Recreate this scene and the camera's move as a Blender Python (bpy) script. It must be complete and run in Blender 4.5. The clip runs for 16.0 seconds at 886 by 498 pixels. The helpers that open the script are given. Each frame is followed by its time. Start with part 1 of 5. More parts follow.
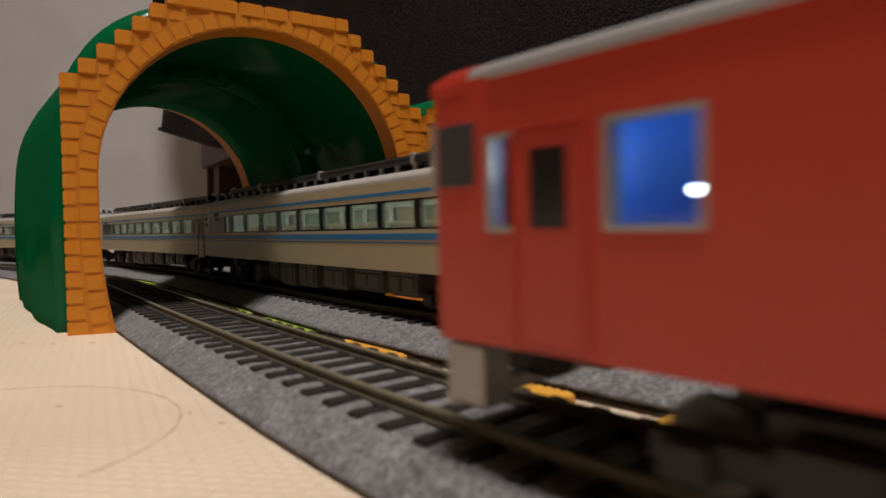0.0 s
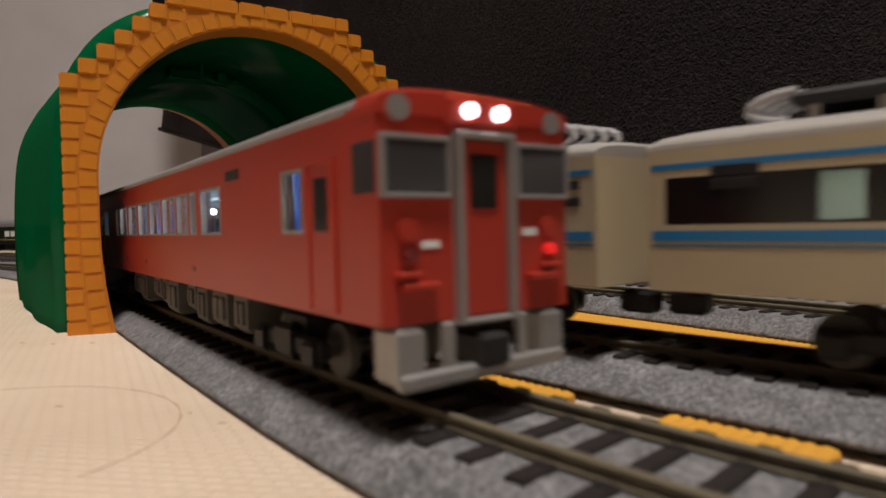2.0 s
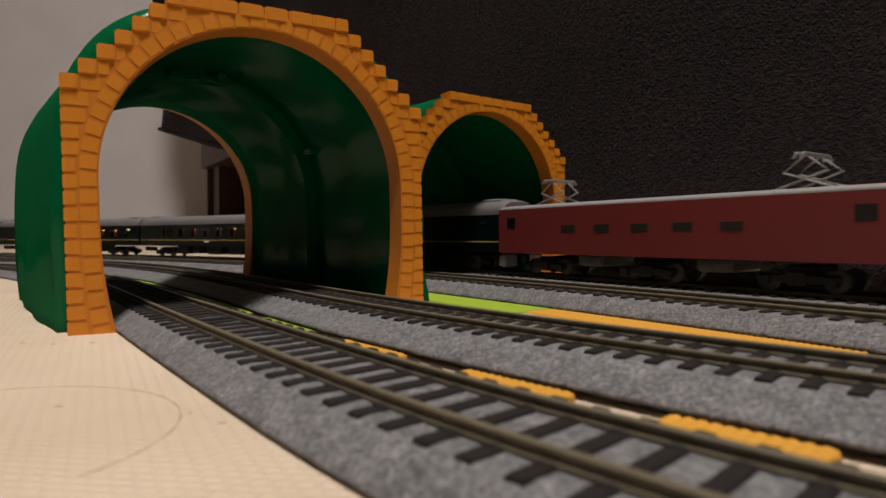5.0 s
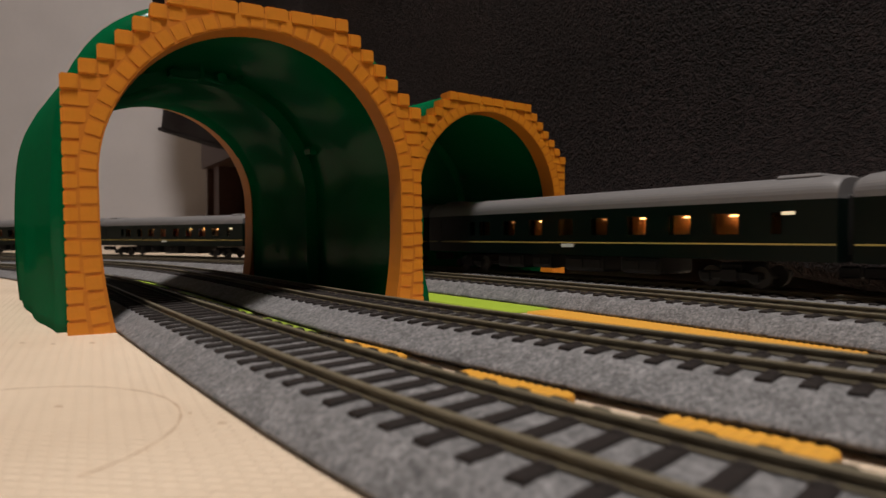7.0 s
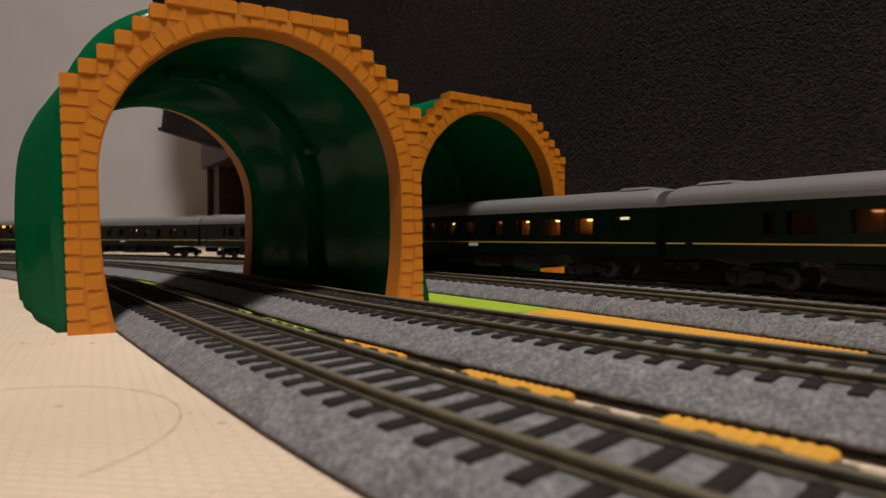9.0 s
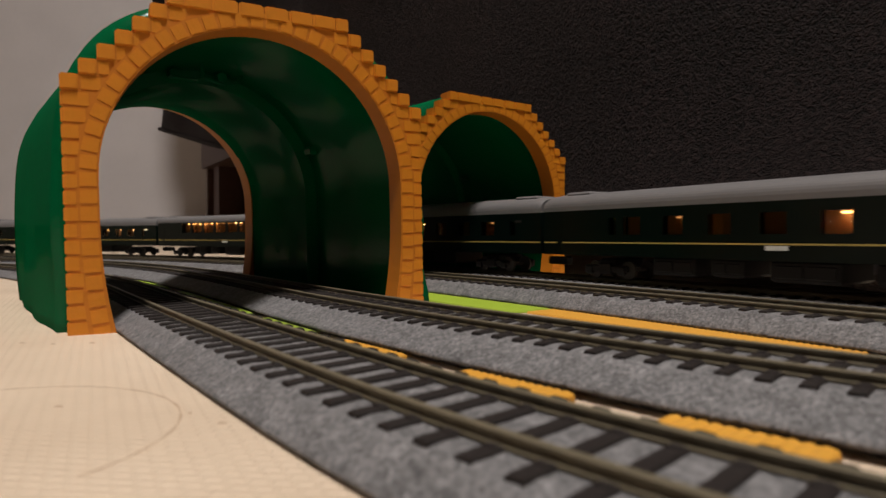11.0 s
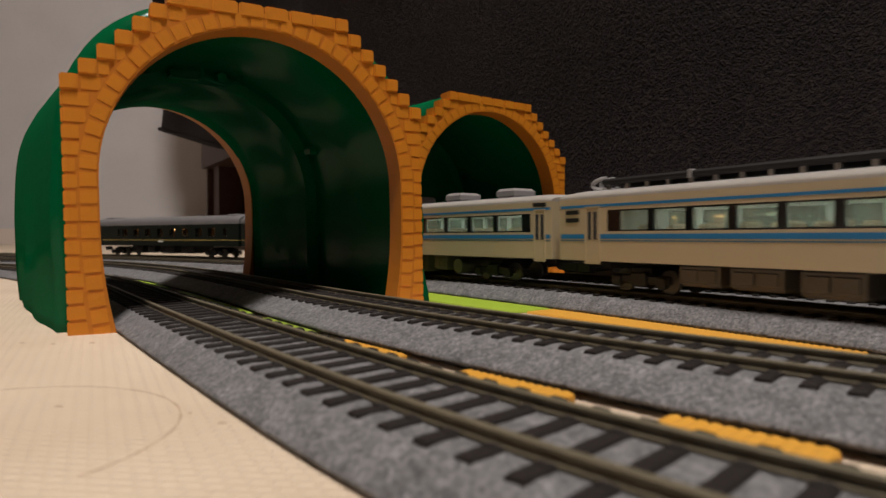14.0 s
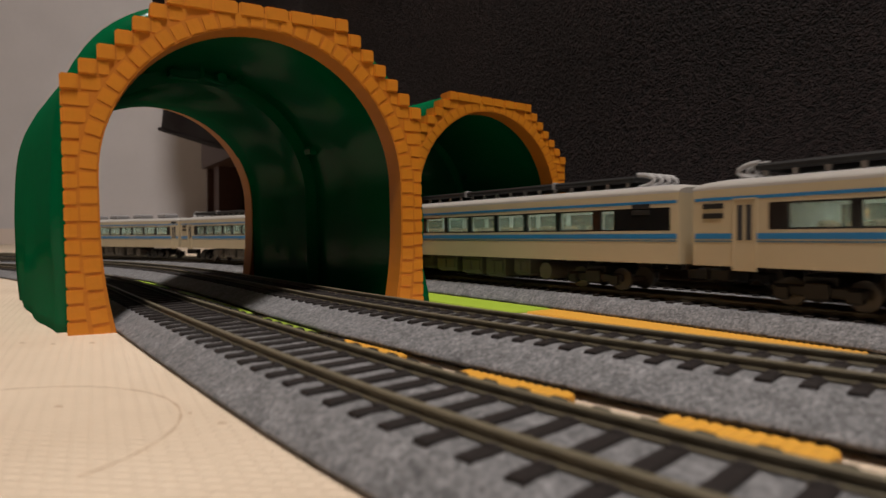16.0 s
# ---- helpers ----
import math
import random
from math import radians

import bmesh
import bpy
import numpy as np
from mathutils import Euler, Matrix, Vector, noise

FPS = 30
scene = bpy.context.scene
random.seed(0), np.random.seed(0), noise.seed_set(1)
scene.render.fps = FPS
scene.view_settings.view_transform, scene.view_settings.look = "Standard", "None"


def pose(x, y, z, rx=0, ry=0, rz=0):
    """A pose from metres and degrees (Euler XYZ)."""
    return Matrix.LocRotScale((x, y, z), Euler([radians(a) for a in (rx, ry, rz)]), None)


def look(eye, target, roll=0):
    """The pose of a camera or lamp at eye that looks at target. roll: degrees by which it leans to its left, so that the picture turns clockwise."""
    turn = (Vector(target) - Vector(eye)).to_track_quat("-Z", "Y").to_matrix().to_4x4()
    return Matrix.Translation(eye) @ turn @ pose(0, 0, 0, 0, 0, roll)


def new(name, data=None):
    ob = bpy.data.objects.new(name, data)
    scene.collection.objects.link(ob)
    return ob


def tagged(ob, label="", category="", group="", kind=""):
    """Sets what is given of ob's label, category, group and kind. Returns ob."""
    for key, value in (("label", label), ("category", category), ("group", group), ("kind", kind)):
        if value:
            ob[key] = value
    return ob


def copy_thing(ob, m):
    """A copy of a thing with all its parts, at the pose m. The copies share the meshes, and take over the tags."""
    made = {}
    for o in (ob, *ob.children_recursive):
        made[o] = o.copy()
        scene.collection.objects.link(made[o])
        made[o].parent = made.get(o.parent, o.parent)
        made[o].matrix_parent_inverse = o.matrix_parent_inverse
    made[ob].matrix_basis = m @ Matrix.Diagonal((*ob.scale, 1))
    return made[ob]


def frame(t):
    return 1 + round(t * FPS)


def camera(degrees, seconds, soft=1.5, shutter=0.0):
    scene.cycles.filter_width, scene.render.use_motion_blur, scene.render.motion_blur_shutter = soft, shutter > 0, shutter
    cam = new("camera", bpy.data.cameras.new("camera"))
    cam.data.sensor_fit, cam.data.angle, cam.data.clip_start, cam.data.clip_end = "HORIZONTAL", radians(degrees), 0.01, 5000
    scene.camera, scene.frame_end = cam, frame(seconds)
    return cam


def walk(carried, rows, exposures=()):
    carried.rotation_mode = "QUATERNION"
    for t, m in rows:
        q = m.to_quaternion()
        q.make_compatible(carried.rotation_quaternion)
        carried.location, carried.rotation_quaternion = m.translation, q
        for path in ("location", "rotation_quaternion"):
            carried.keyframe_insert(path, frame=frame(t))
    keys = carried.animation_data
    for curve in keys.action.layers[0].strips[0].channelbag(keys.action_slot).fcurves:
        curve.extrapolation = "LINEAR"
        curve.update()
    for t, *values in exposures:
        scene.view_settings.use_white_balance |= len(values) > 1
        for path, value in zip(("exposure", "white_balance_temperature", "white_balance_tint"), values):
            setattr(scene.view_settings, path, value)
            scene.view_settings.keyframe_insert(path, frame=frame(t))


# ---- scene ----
# The room is built to true N-gauge size: 1 unit = 1 m, so lengths below are given in millimetres times MM.
MM = 0.001
cam = camera(70.96, 16.0, soft=1.5, shutter=0.2)
CAM_POSE = pose(0, 0, 19 * MM, 90 - 1.04, 0, 0)
cam.data.dof.use_dof, cam.data.dof.focus_distance, cam.data.dof.aperture_fstop = True, 0.17, 40
walk(cam, [(0, CAM_POSE), (16.0, CAM_POSE)], exposures=[(0, 0.0), (16.0, 0.0)])

# ---- light: one ceiling lamp in a closed evening room ----
world = bpy.data.worlds.new("world")
scene.world = world
world.use_nodes = True
world.node_tree.nodes["Background"].inputs[0].default_value = (0.9, 0.85, 0.8, 1)
world.node_tree.nodes["Background"].inputs[1].default_value = 0.02


def area_lamp(name, m, size, watts, colour):
    data = bpy.data.lights.new(name, "AREA")
    data.shape, data.size, data.energy, data.color = "DISK", size, watts, colour
    ob = new(name, data)
    ob.matrix_world = m
    return ob


LAMP = (0.05, -0.48, 2.30)
area_lamp("ceiling_lamp_light", look((LAMP[0], LAMP[1], LAMP[2] - 0.08), (LAMP[0], LAMP[1], 0)), 0.45, 57, (1.0, 0.92, 0.86))


# ---- materials ----
def nodes_of(name):
    m = bpy.data.materials.new(name)
    m.use_nodes = True
    t = m.node_tree
    return m, t, t.nodes["Principled BSDF"]


def paint(name, colour, rough=0.5, metal=0.0, grain=0.0, scale=400.0, bump=0.0, bump_scale=2000.0, spec=0.5, coat=0.0, emit=None, power=0.0, sss=0.0, big=0.08, transmission=0.0, dist=0.0003):
    """A painted or moulded surface: base colour with two scales of variation, and a fine relief."""
    m, t, b = nodes_of(name)
    b.inputs["Roughness"].default_value = rough
    b.inputs["Metallic"].default_value = metal
    b.inputs["Specular IOR Level"].default_value = spec
    b.inputs["Coat Weight"].default_value = coat
    b.inputs["Transmission Weight"].default_value = transmission
    co = t.nodes.new("ShaderNodeTexCoord")
    info = t.nodes.new("ShaderNodeObjectInfo")
    n1 = t.nodes.new("ShaderNodeTexNoise")
    n1.inputs["Scale"].default_value = scale
    n1.inputs["Detail"].default_value = 4
    n2 = t.nodes.new("ShaderNodeTexNoise")
    n2.inputs["Scale"].default_value = scale * 0.08
    n2.inputs["Detail"].default_value = 3
    for n in (n1, n2):
        t.links.new(co.outputs["Object"], n.inputs["Vector"])
    hsv = t.nodes.new("ShaderNodeHueSaturation")
    hsv.inputs["Color"].default_value = (*colour, 1)
    # value = 1 + grain * (n1 - .5) + big * (n2 - .5) + small change from piece to piece
    a = t.nodes.new("ShaderNodeMath"); a.operation = "MULTIPLY_ADD"
    a.inputs[1].default_value = grain * 2; a.inputs[2].default_value = 1 - grain - big - 0.02
    c = t.nodes.new("ShaderNodeMath"); c.operation = "MULTIPLY_ADD"
    c.inputs[1].default_value = big * 2
    d = t.nodes.new("ShaderNodeMath"); d.operation = "MULTIPLY_ADD"
    d.inputs[1].default_value = 0.04
    t.links.new(n1.outputs["Fac"], a.inputs[0])
    t.links.new(n2.outputs["Fac"], c.inputs[0]); t.links.new(a.outputs[0], c.inputs[2])
    t.links.new(info.outputs["Random"], d.inputs[0]); t.links.new(c.outputs[0], d.inputs[2])
    t.links.new(d.outputs[0], hsv.inputs["Value"])
    t.links.new(hsv.outputs["Color"], b.inputs["Base Color"])
    if bump:
        n3 = t.nodes.new("ShaderNodeTexNoise")
        n3.inputs["Scale"].default_value = bump_scale
        n3.inputs["Detail"].default_value = 3
        t.links.new(co.outputs["Object"], n3.inputs["Vector"])
        bp = t.nodes.new("ShaderNodeBump")
        bp.inputs["Strength"].default_value = bump
        bp.inputs["Distance"].default_value = dist
        t.links.new(n3.outputs["Fac"], bp.inputs["Height"])
        t.links.new(bp.outputs["Normal"], b.inputs["Normal"])
    if emit:
        b.inputs["Emission Color"].default_value = (*emit, 1)
        b.inputs["Emission Strength"].default_value = power
    if sss:
        b.inputs["Subsurface Weight"].default_value = sss
        b.inputs["Subsurface Radius"].default_value = (0.002, 0.001, 0.0005)
    return m


def ballast_material():
    """Moulded grey ballast: light and dark grains over a mid grey."""
    m, t, b = nodes_of("ballast_grey")
    b.inputs["Roughness"].default_value = 0.85
    co = t.nodes.new("ShaderNodeTexCoord")
    v = t.nodes.new("ShaderNodeTexVoronoi"); v.inputs["Scale"].default_value = 2500
    n = t.nodes.new("ShaderNodeTexNoise"); n.inputs["Scale"].default_value = 1500; n.inputs["Detail"].default_value = 5
    big = t.nodes.new("ShaderNodeTexNoise"); big.inputs["Scale"].default_value = 330; big.inputs["Detail"].default_value = 4
    for q in (v, n, big):
        t.links.new(co.outputs["Object"], q.inputs["Vector"])
    r = t.nodes.new("ShaderNodeValToRGB")
    r.color_ramp.elements[0].position, r.color_ramp.elements[0].color = 0.28, (0.100, 0.100, 0.104, 1)
    r.color_ramp.elements[1].position, r.color_ramp.elements[1].color = 0.72, (0.225, 0.22, 0.225, 1)
    t.links.new(n.outputs["Fac"], r.inputs[0])
    r2 = t.nodes.new("ShaderNodeValToRGB")
    r2.color_ramp.elements[0].position, r2.color_ramp.elements[0].color = 0.0, (0.45, 0.45, 0.46, 1)
    r2.color_ramp.elements[1].position, r2.color_ramp.elements[1].color = 1.0, (1.4, 1.4, 1.4, 1)
    t.links.new(v.outputs["Color"], r2.inputs[0])
    mx = t.nodes.new("ShaderNodeMix"); mx.data_type = "RGBA"; mx.blend_type = "MULTIPLY"; mx.inputs[0].default_value = 0.75
    t.links.new(r.outputs[0], mx.inputs[6]); t.links.new(r2.outputs[0], mx.inputs[7])
    mx2 = t.nodes.new("ShaderNodeMix"); mx2.data_type = "RGBA"; mx2.blend_type = "OVERLAY"; mx2.inputs[0].default_value = 0.6
    t.links.new(mx.outputs[2], mx2.inputs[6]); t.links.new(big.outputs["Fac"], mx2.inputs[7])
    t.links.new(mx2.outputs[2], b.inputs["Base Color"])
    bp = t.nodes.new("ShaderNodeBump"); bp.inputs["Strength"].default_value = 0.28; bp.inputs["Distance"].default_value = 0.0004
    t.links.new(v.outputs["Distance"], bp.inputs["Height"])
    bp2 = t.nodes.new("ShaderNodeBump"); bp2.inputs["Strength"].default_value = 0.2; bp2.inputs["Distance"].default_value = 0.0005
    t.links.new(n.outputs["Fac"], bp2.inputs["Height"]); t.links.new(bp.outputs["Normal"], bp2.inputs["Normal"])
    t.links.new(bp2.outputs["Normal"], b.inputs["Normal"])
    return m


def fleece_material():
    """Dark brown fleece: short curled pile, lighter where it is brushed up."""
    m, t, b = nodes_of("fleece_brown")
    b.inputs["Roughness"].default_value = 0.75
    b.inputs["Specular IOR Level"].default_value = 0.12
    b.inputs["Sheen Weight"].default_value = 0.03
    b.inputs["Sheen Roughness"].default_value = 0.4
    b.inputs["Sheen Tint"].default_value = (0.8, 0.6, 0.56, 1)
    co = t.nodes.new("ShaderNodeTexCoord")
    n = t.nodes.new("ShaderNodeTexNoise"); n.inputs["Scale"].default_value = 470; n.inputs["Detail"].default_value = 3; n.inputs["Distortion"].default_value = 1.1
    n2 = t.nodes.new("ShaderNodeTexNoise"); n2.inputs["Scale"].default_value = 14; n2.inputs["Detail"].default_value = 3
    for q in (n, n2):
        t.links.new(co.outputs["Object"], q.inputs["Vector"])
    r = t.nodes.new("ShaderNodeValToRGB")
    r.color_ramp.elements[0].position, r.color_ramp.elements[0].color = 0.38, (0.0011, 0.0006, 0.0006, 1)
    r.color_ramp.elements[1].position, r.color_ramp.elements[1].color = 0.68, (0.0165, 0.0103, 0.0100, 1)
    t.links.new(n.outputs["Fac"], r.inputs[0])
    mx = t.nodes.new("ShaderNodeMix"); mx.data_type = "RGBA"; mx.blend_type = "OVERLAY"; mx.inputs[0].default_value = 0.75
    t.links.new(r.outputs[0], mx.inputs[6]); t.links.new(n2.outputs["Fac"], mx.inputs[7])
    t.links.new(mx.outputs[2], b.inputs["Base Color"])
    bp = t.nodes.new("ShaderNodeBump"); bp.inputs["Strength"].default_value = 1.0; bp.inputs["Distance"].default_value = 0.004
    t.links.new(n.outputs["Fac"], bp.inputs["Height"]); t.links.new(bp.outputs["Normal"], b.inputs["Normal"])
    return m


def mat_material():
    """Cream vinyl mat with a woven relief and faint brown smudges."""
    m, t, b = nodes_of("mat_cream")
    b.inputs["Roughness"].default_value = 0.6
    co = t.nodes.new("ShaderNodeTexCoord")
    mp = t.nodes.new("ShaderNodeMapping"); mp.inputs["Rotation"].default_value = (0, 0, 0.12)
    t.links.new(co.outputs["Object"], mp.inputs[0])
    w = t.nodes.new("ShaderNodeTexBrick"); w.inputs["Scale"].default_value = 1.0
    w.inputs["Brick Width"].default_value = 0.0019; w.inputs["Row Height"].default_value = 0.0013
    w.inputs["Mortar Size"].default_value = 0.00042; w.inputs["Mortar Smooth"].default_value = 1.0
    t.links.new(mp.outputs[0], w.inputs["Vector"])
    n = t.nodes.new("ShaderNodeTexNoise"); n.inputs["Scale"].default_value = 25; n.inputs["Detail"].default_value = 4
    n2 = t.nodes.new("ShaderNodeTexNoise"); n2.inputs["Scale"].default_value = 700; n2.inputs["Detail"].default_value = 3
    for q in (n, n2):
        t.links.new(co.outputs["Object"], q.inputs["Vector"])
    r = t.nodes.new("ShaderNodeValToRGB")
    r.color_ramp.elements[0].position, r.color_ramp.elements[0].color = 0.2, (0.62, 0.49, 0.36, 1)
    r.color_ramp.elements[1].position, r.color_ramp.elements[1].color = 0.7, (0.78, 0.64, 0.49, 1)
    t.links.new(n.outputs["Fac"], r.inputs[0])
    mx = t.nodes.new("ShaderNodeMix"); mx.data_type = "RGBA"; mx.blend_type = "MULTIPLY"; mx.inputs[0].default_value = 0.05
    t.links.new(r.outputs[0], mx.inputs[6]); t.links.new(w.outputs["Color"], mx.inputs[7])
    t.links.new(mx.outputs[2], b.inputs["Base Color"])
    inv = t.nodes.new("ShaderNodeMath"); inv.operation = "SUBTRACT"; inv.inputs[0].default_value = 1
    t.links.new(w.outputs["Fac"], inv.inputs[1])
    bp = t.nodes.new("ShaderNodeBump"); bp.inputs["Strength"].default_value = 0.5; bp.inputs["Distance"].default_value = 0.0005
    t.links.new(inv.outputs[0], bp.inputs["Height"])
    bp2 = t.nodes.new("ShaderNodeBump"); bp2.inputs["Strength"].default_value = 0.25; bp2.inputs["Distance"].default_value = 0.0004
    t.links.new(n2.outputs["Fac"], bp2.inputs["Height"]); t.links.new(bp.outputs["Normal"], bp2.inputs["Normal"])
    t.links.new(bp2.outputs["Normal"], b.inputs["Normal"])
    return m


def green_plastic():
    """Glossy moulded plastic: a deep green body under a thin even gloss."""
    m = paint("green_plastic", (0.0012, 0.102, 0.036), 0.5, grain=0.06, scale=150, bump=0.22, bump_scale=160, big=0.15, dist=0.0006, spec=0.0)
    t = m.node_tree
    b, out = t.nodes["Principled BSDF"], t.nodes["Material Output"]
    b.inputs["IOR"].default_value = 1.0
    gl = t.nodes.new("ShaderNodeBsdfGlossy")
    gl.inputs["Roughness"].default_value = 0.12
    mx = t.nodes.new("ShaderNodeMixShader")
    mx.inputs[0].default_value = 0.018
    t.links.new(b.inputs["Normal"].links[0].from_socket, gl.inputs["Normal"])
    t.links.new(b.outputs[0], mx.inputs[1]); t.links.new(gl.outputs[0], mx.inputs[2]); t.links.new(mx.outputs[0], out.inputs[0])
    return m


BALLAST, FLEECE, MAT = ballast_material(), fleece_material(), mat_material()
RAIL = paint("rail_nickel", (0.135, 0.113, 0.072), 0.65, 0.1, grain=0.15, scale=900)
TIE = paint("tie_plastic", (0.020, 0.016, 0.015), 0.7, grain=0.2, scale=2500, bump=0.3, spec=0.2)
ORANGE = paint("orange_plastic", (0.66, 0.235, 0.012), 0.45, grain=0.05, scale=900, bump=0.12, bump_scale=1500, sss=0.05)
MORTAR = paint("orange_plastic_joint", (0.58, 0.19, 0.010), 0.5, grain=0.05, scale=900)
GREEN = green_plastic()
LIME = paint("lime_plastic", (0.31, 0.44, 0.035), 0.5, grain=0.08, scale=800)
AMBER = paint("amber_plastic", (0.66, 0.33, 0.04), 0.5, grain=0.08, scale=800)
WALLPAPER = paint("wallpaper", (0.60, 0.575, 0.585), 0.9, grain=0.03, scale=120, bump=0.3, bump_scale=250, dist=0.001)
# Dark brown given to the unseen walls to cut the room's bounced light.
DIMWALL = paint("wood_panelling", (0.16, 0.11, 0.08), 0.7, grain=0.2, scale=20)
WHITE_TRIM = paint("trim_white", (0.72, 0.62, 0.56), 0.5, grain=0.02, scale=60)
# The ceiling, out of view, is greyed down to send back less light.
CEILING = paint("ceiling_white", (0.42, 0.40, 0.38), 0.9, grain=0.02, scale=60)
WOOD = paint("dark_wood", (0.07, 0.03, 0.02), 0.5, grain=0.3, scale=60, bump=0.2, bump_scale=300)
DARK = paint("underframe_black", (0.007, 0.0065, 0.0065), 0.6, grain=0.2, scale=2000)
GREYBOX = paint("underframe_grey", (0.10, 0.093, 0.082), 0.6, grain=0.1, scale=1200, bump=0.15)
RED = paint("train_red", (0.40, 0.034, 0.019), 0.38, grain=0.03, scale=900, bump=0.04)
REDROOF = paint("roof_grey", (0.26, 0.25, 0.25), 0.6, grain=0.06, scale=900, bump=0.1)
NIGHTROOF = paint("roof_dull_silver", (0.17, 0.165, 0.168), 0.5, 0.1, grain=0.06, scale=700, bump=0.06)
PALEROOF = paint("roof_pale_grey", (0.38, 0.355, 0.325), 0.5, grain=0.04, scale=900, bump=0.05)
CREAM = paint("train_cream", (0.47, 0.395, 0.265), 0.38, grain=0.02, scale=900, bump=0.04)
BLUE = paint("train_blue", (0.02, 0.18, 0.42), 0.4, grain=0.03, scale=900)
NAVY = paint("train_pinstripe", (0.05, 0.16, 0.26), 0.4)
DKGREEN = paint("train_dark_green", (0.0016, 0.0062, 0.0046), 0.3, spec=0.25, grain=0.05, scale=900, bump=0.03)
YELLOW = paint("train_yellow_line", (0.55, 0.42, 0.12), 0.45)
SILVER = paint("roof_silver", (0.42, 0.41, 0.41), 0.5, 0.1, grain=0.05, scale=900, bump=0.06)
MAROON = paint("loco_maroon", (0.17, 0.023, 0.025), 0.4, grain=0.04, scale=900)
STEEL = paint("steel_grey", (0.34, 0.33, 0.32), 0.4, 0.5, grain=0.08, scale=900)
BLACKBAND = paint("window_band_black", (0.008, 0.008, 0.009), 0.2)
SEAT = paint("seat_blue", (0.015, 0.17, 0.80), 0.6)
SEATTAN = paint("seat_tan", (0.42, 0.28, 0.15), 0.7)
INTERIOR = paint("interior_pale", (0.60, 0.62, 0.57), 0.6)
INTBLUE = paint("interior_blue_grey", (0.34, 0.38, 0.50), 0.6)
INTWARM = paint("interior_warm", (0.50, 0.25, 0.10), 0.6)
LAMPWHITE = paint("lamp_white", (0.9, 0.95, 1.0), 0.4, emit=(0.85, 0.93, 1.0), power=30)
LAMPSTRIP = paint("lamp_strip_white", (0.9, 0.95, 1.0), 0.4, emit=(0.80, 0.9, 1.0), power=0.9)
LAMPDIM = paint("lamp_pale", (0.9, 0.95, 0.85), 0.4, emit=(0.95, 1.0, 0.93), power=4.5)
LAMPWARM = paint("lamp_warm", (1.0, 0.7, 0.4), 0.4, emit=(1.0, 0.55, 0.22), power=14)
TAILRED = paint("lamp_red", (0.9, 0.02, 0.02), 0.3, emit=(1.0, 0.03, 0.03), power=0.4)
HEADLAMP = paint("headlamp_white", (1, 1, 1), 0.3, emit=(1.0, 0.82, 0.9), power=6)
LOCOLAMP = paint("headlamp_warm", (1, 1, 1), 0.3, emit=(1.0, 0.93, 0.85), power=9)
LAMPLOW = paint("lamp_warm_low", (1.0, 0.7, 0.4), 0.4, emit=(1.0, 0.45, 0.16), power=1.5)
PLATELIT = paint("plate_lit", (0.8, 0.7, 0.5), 0.5, emit=(1.0, 0.8, 0.5), power=0.6)
SCREEN = paint("windscreen_grey", (0.05, 0.05, 0.055), 0.12, grain=0.1, scale=300)
LAMPPALE = paint("lamp_cool_pale", (0.9, 1.0, 0.9), 0.4, emit=(0.85, 1.0, 0.88), power=2.2)
WHITEMARK = paint("white_mark", (0.75, 0.78, 0.76), 0.5)
SHADE = paint("lamp_shade", (0.85, 0.82, 0.78), 0.5, emit=(1.0, 0.88, 0.75), power=2.0)
SMUDGE = paint("brown_smudge", (0.50, 0.37, 0.26), 0.7, grain=0.2, scale=800)


def glass_material(name, tint, rough=0.02, pale_mix=0.0):
    m, t, b = nodes_of(name)
    out = t.nodes["Material Output"]
    tr = t.nodes.new("ShaderNodeBsdfTransparent"); tr.inputs[0].default_value = (*tint, 1)
    gl = t.nodes.new("ShaderNodeBsdfGlossy"); gl.inputs["Roughness"].default_value = rough
    fr = t.nodes.new("ShaderNodeLayerWeight"); fr.inputs[0].default_value = 0.5
    pw = t.nodes.new("ShaderNodeMath"); pw.operation = "POWER"; pw.inputs[1].default_value = 5.0
    ad = t.nodes.new("ShaderNodeMath"); ad.operation = "MULTIPLY_ADD"; ad.inputs[1].default_value = 0.7; ad.inputs[2].default_value = 0.03
    t.links.new(fr.outputs["Facing"], pw.inputs[0]); t.links.new(pw.outputs[0], ad.inputs[0])
    mx = t.nodes.new("ShaderNodeMixShader")
    t.links.new(ad.outputs[0], mx.inputs[0]); t.links.new(tr.outputs[0], mx.inputs[1]); t.links.new(gl.outputs[0], mx.inputs[2])
    df = t.nodes.new("ShaderNodeBsdfDiffuse"); df.inputs[0].default_value = (0.50, 0.62, 0.55, 1)
    mk = t.nodes.new("ShaderNodeMixShader"); mk.inputs[0].default_value = pale_mix
    t.links.new(mx.outputs[0], mk.inputs[1]); t.links.new(df.outputs[0], mk.inputs[2])
    t.links.new(mk.outputs[0], out.inputs[0])
    t.nodes.remove(b)
    return m


GLASS = glass_material("pane_clear", (0.85, 0.91, 0.89))
# Pale green mixed into these panes stands in for the windows' pale glow.
GLASSPALE = glass_material("pane_milky_acrylic", (0.85, 0.91, 0.89), pale_mix=0.22)
GLASSDARK = glass_material("pane_tinted", (0.62, 0.60, 0.55))


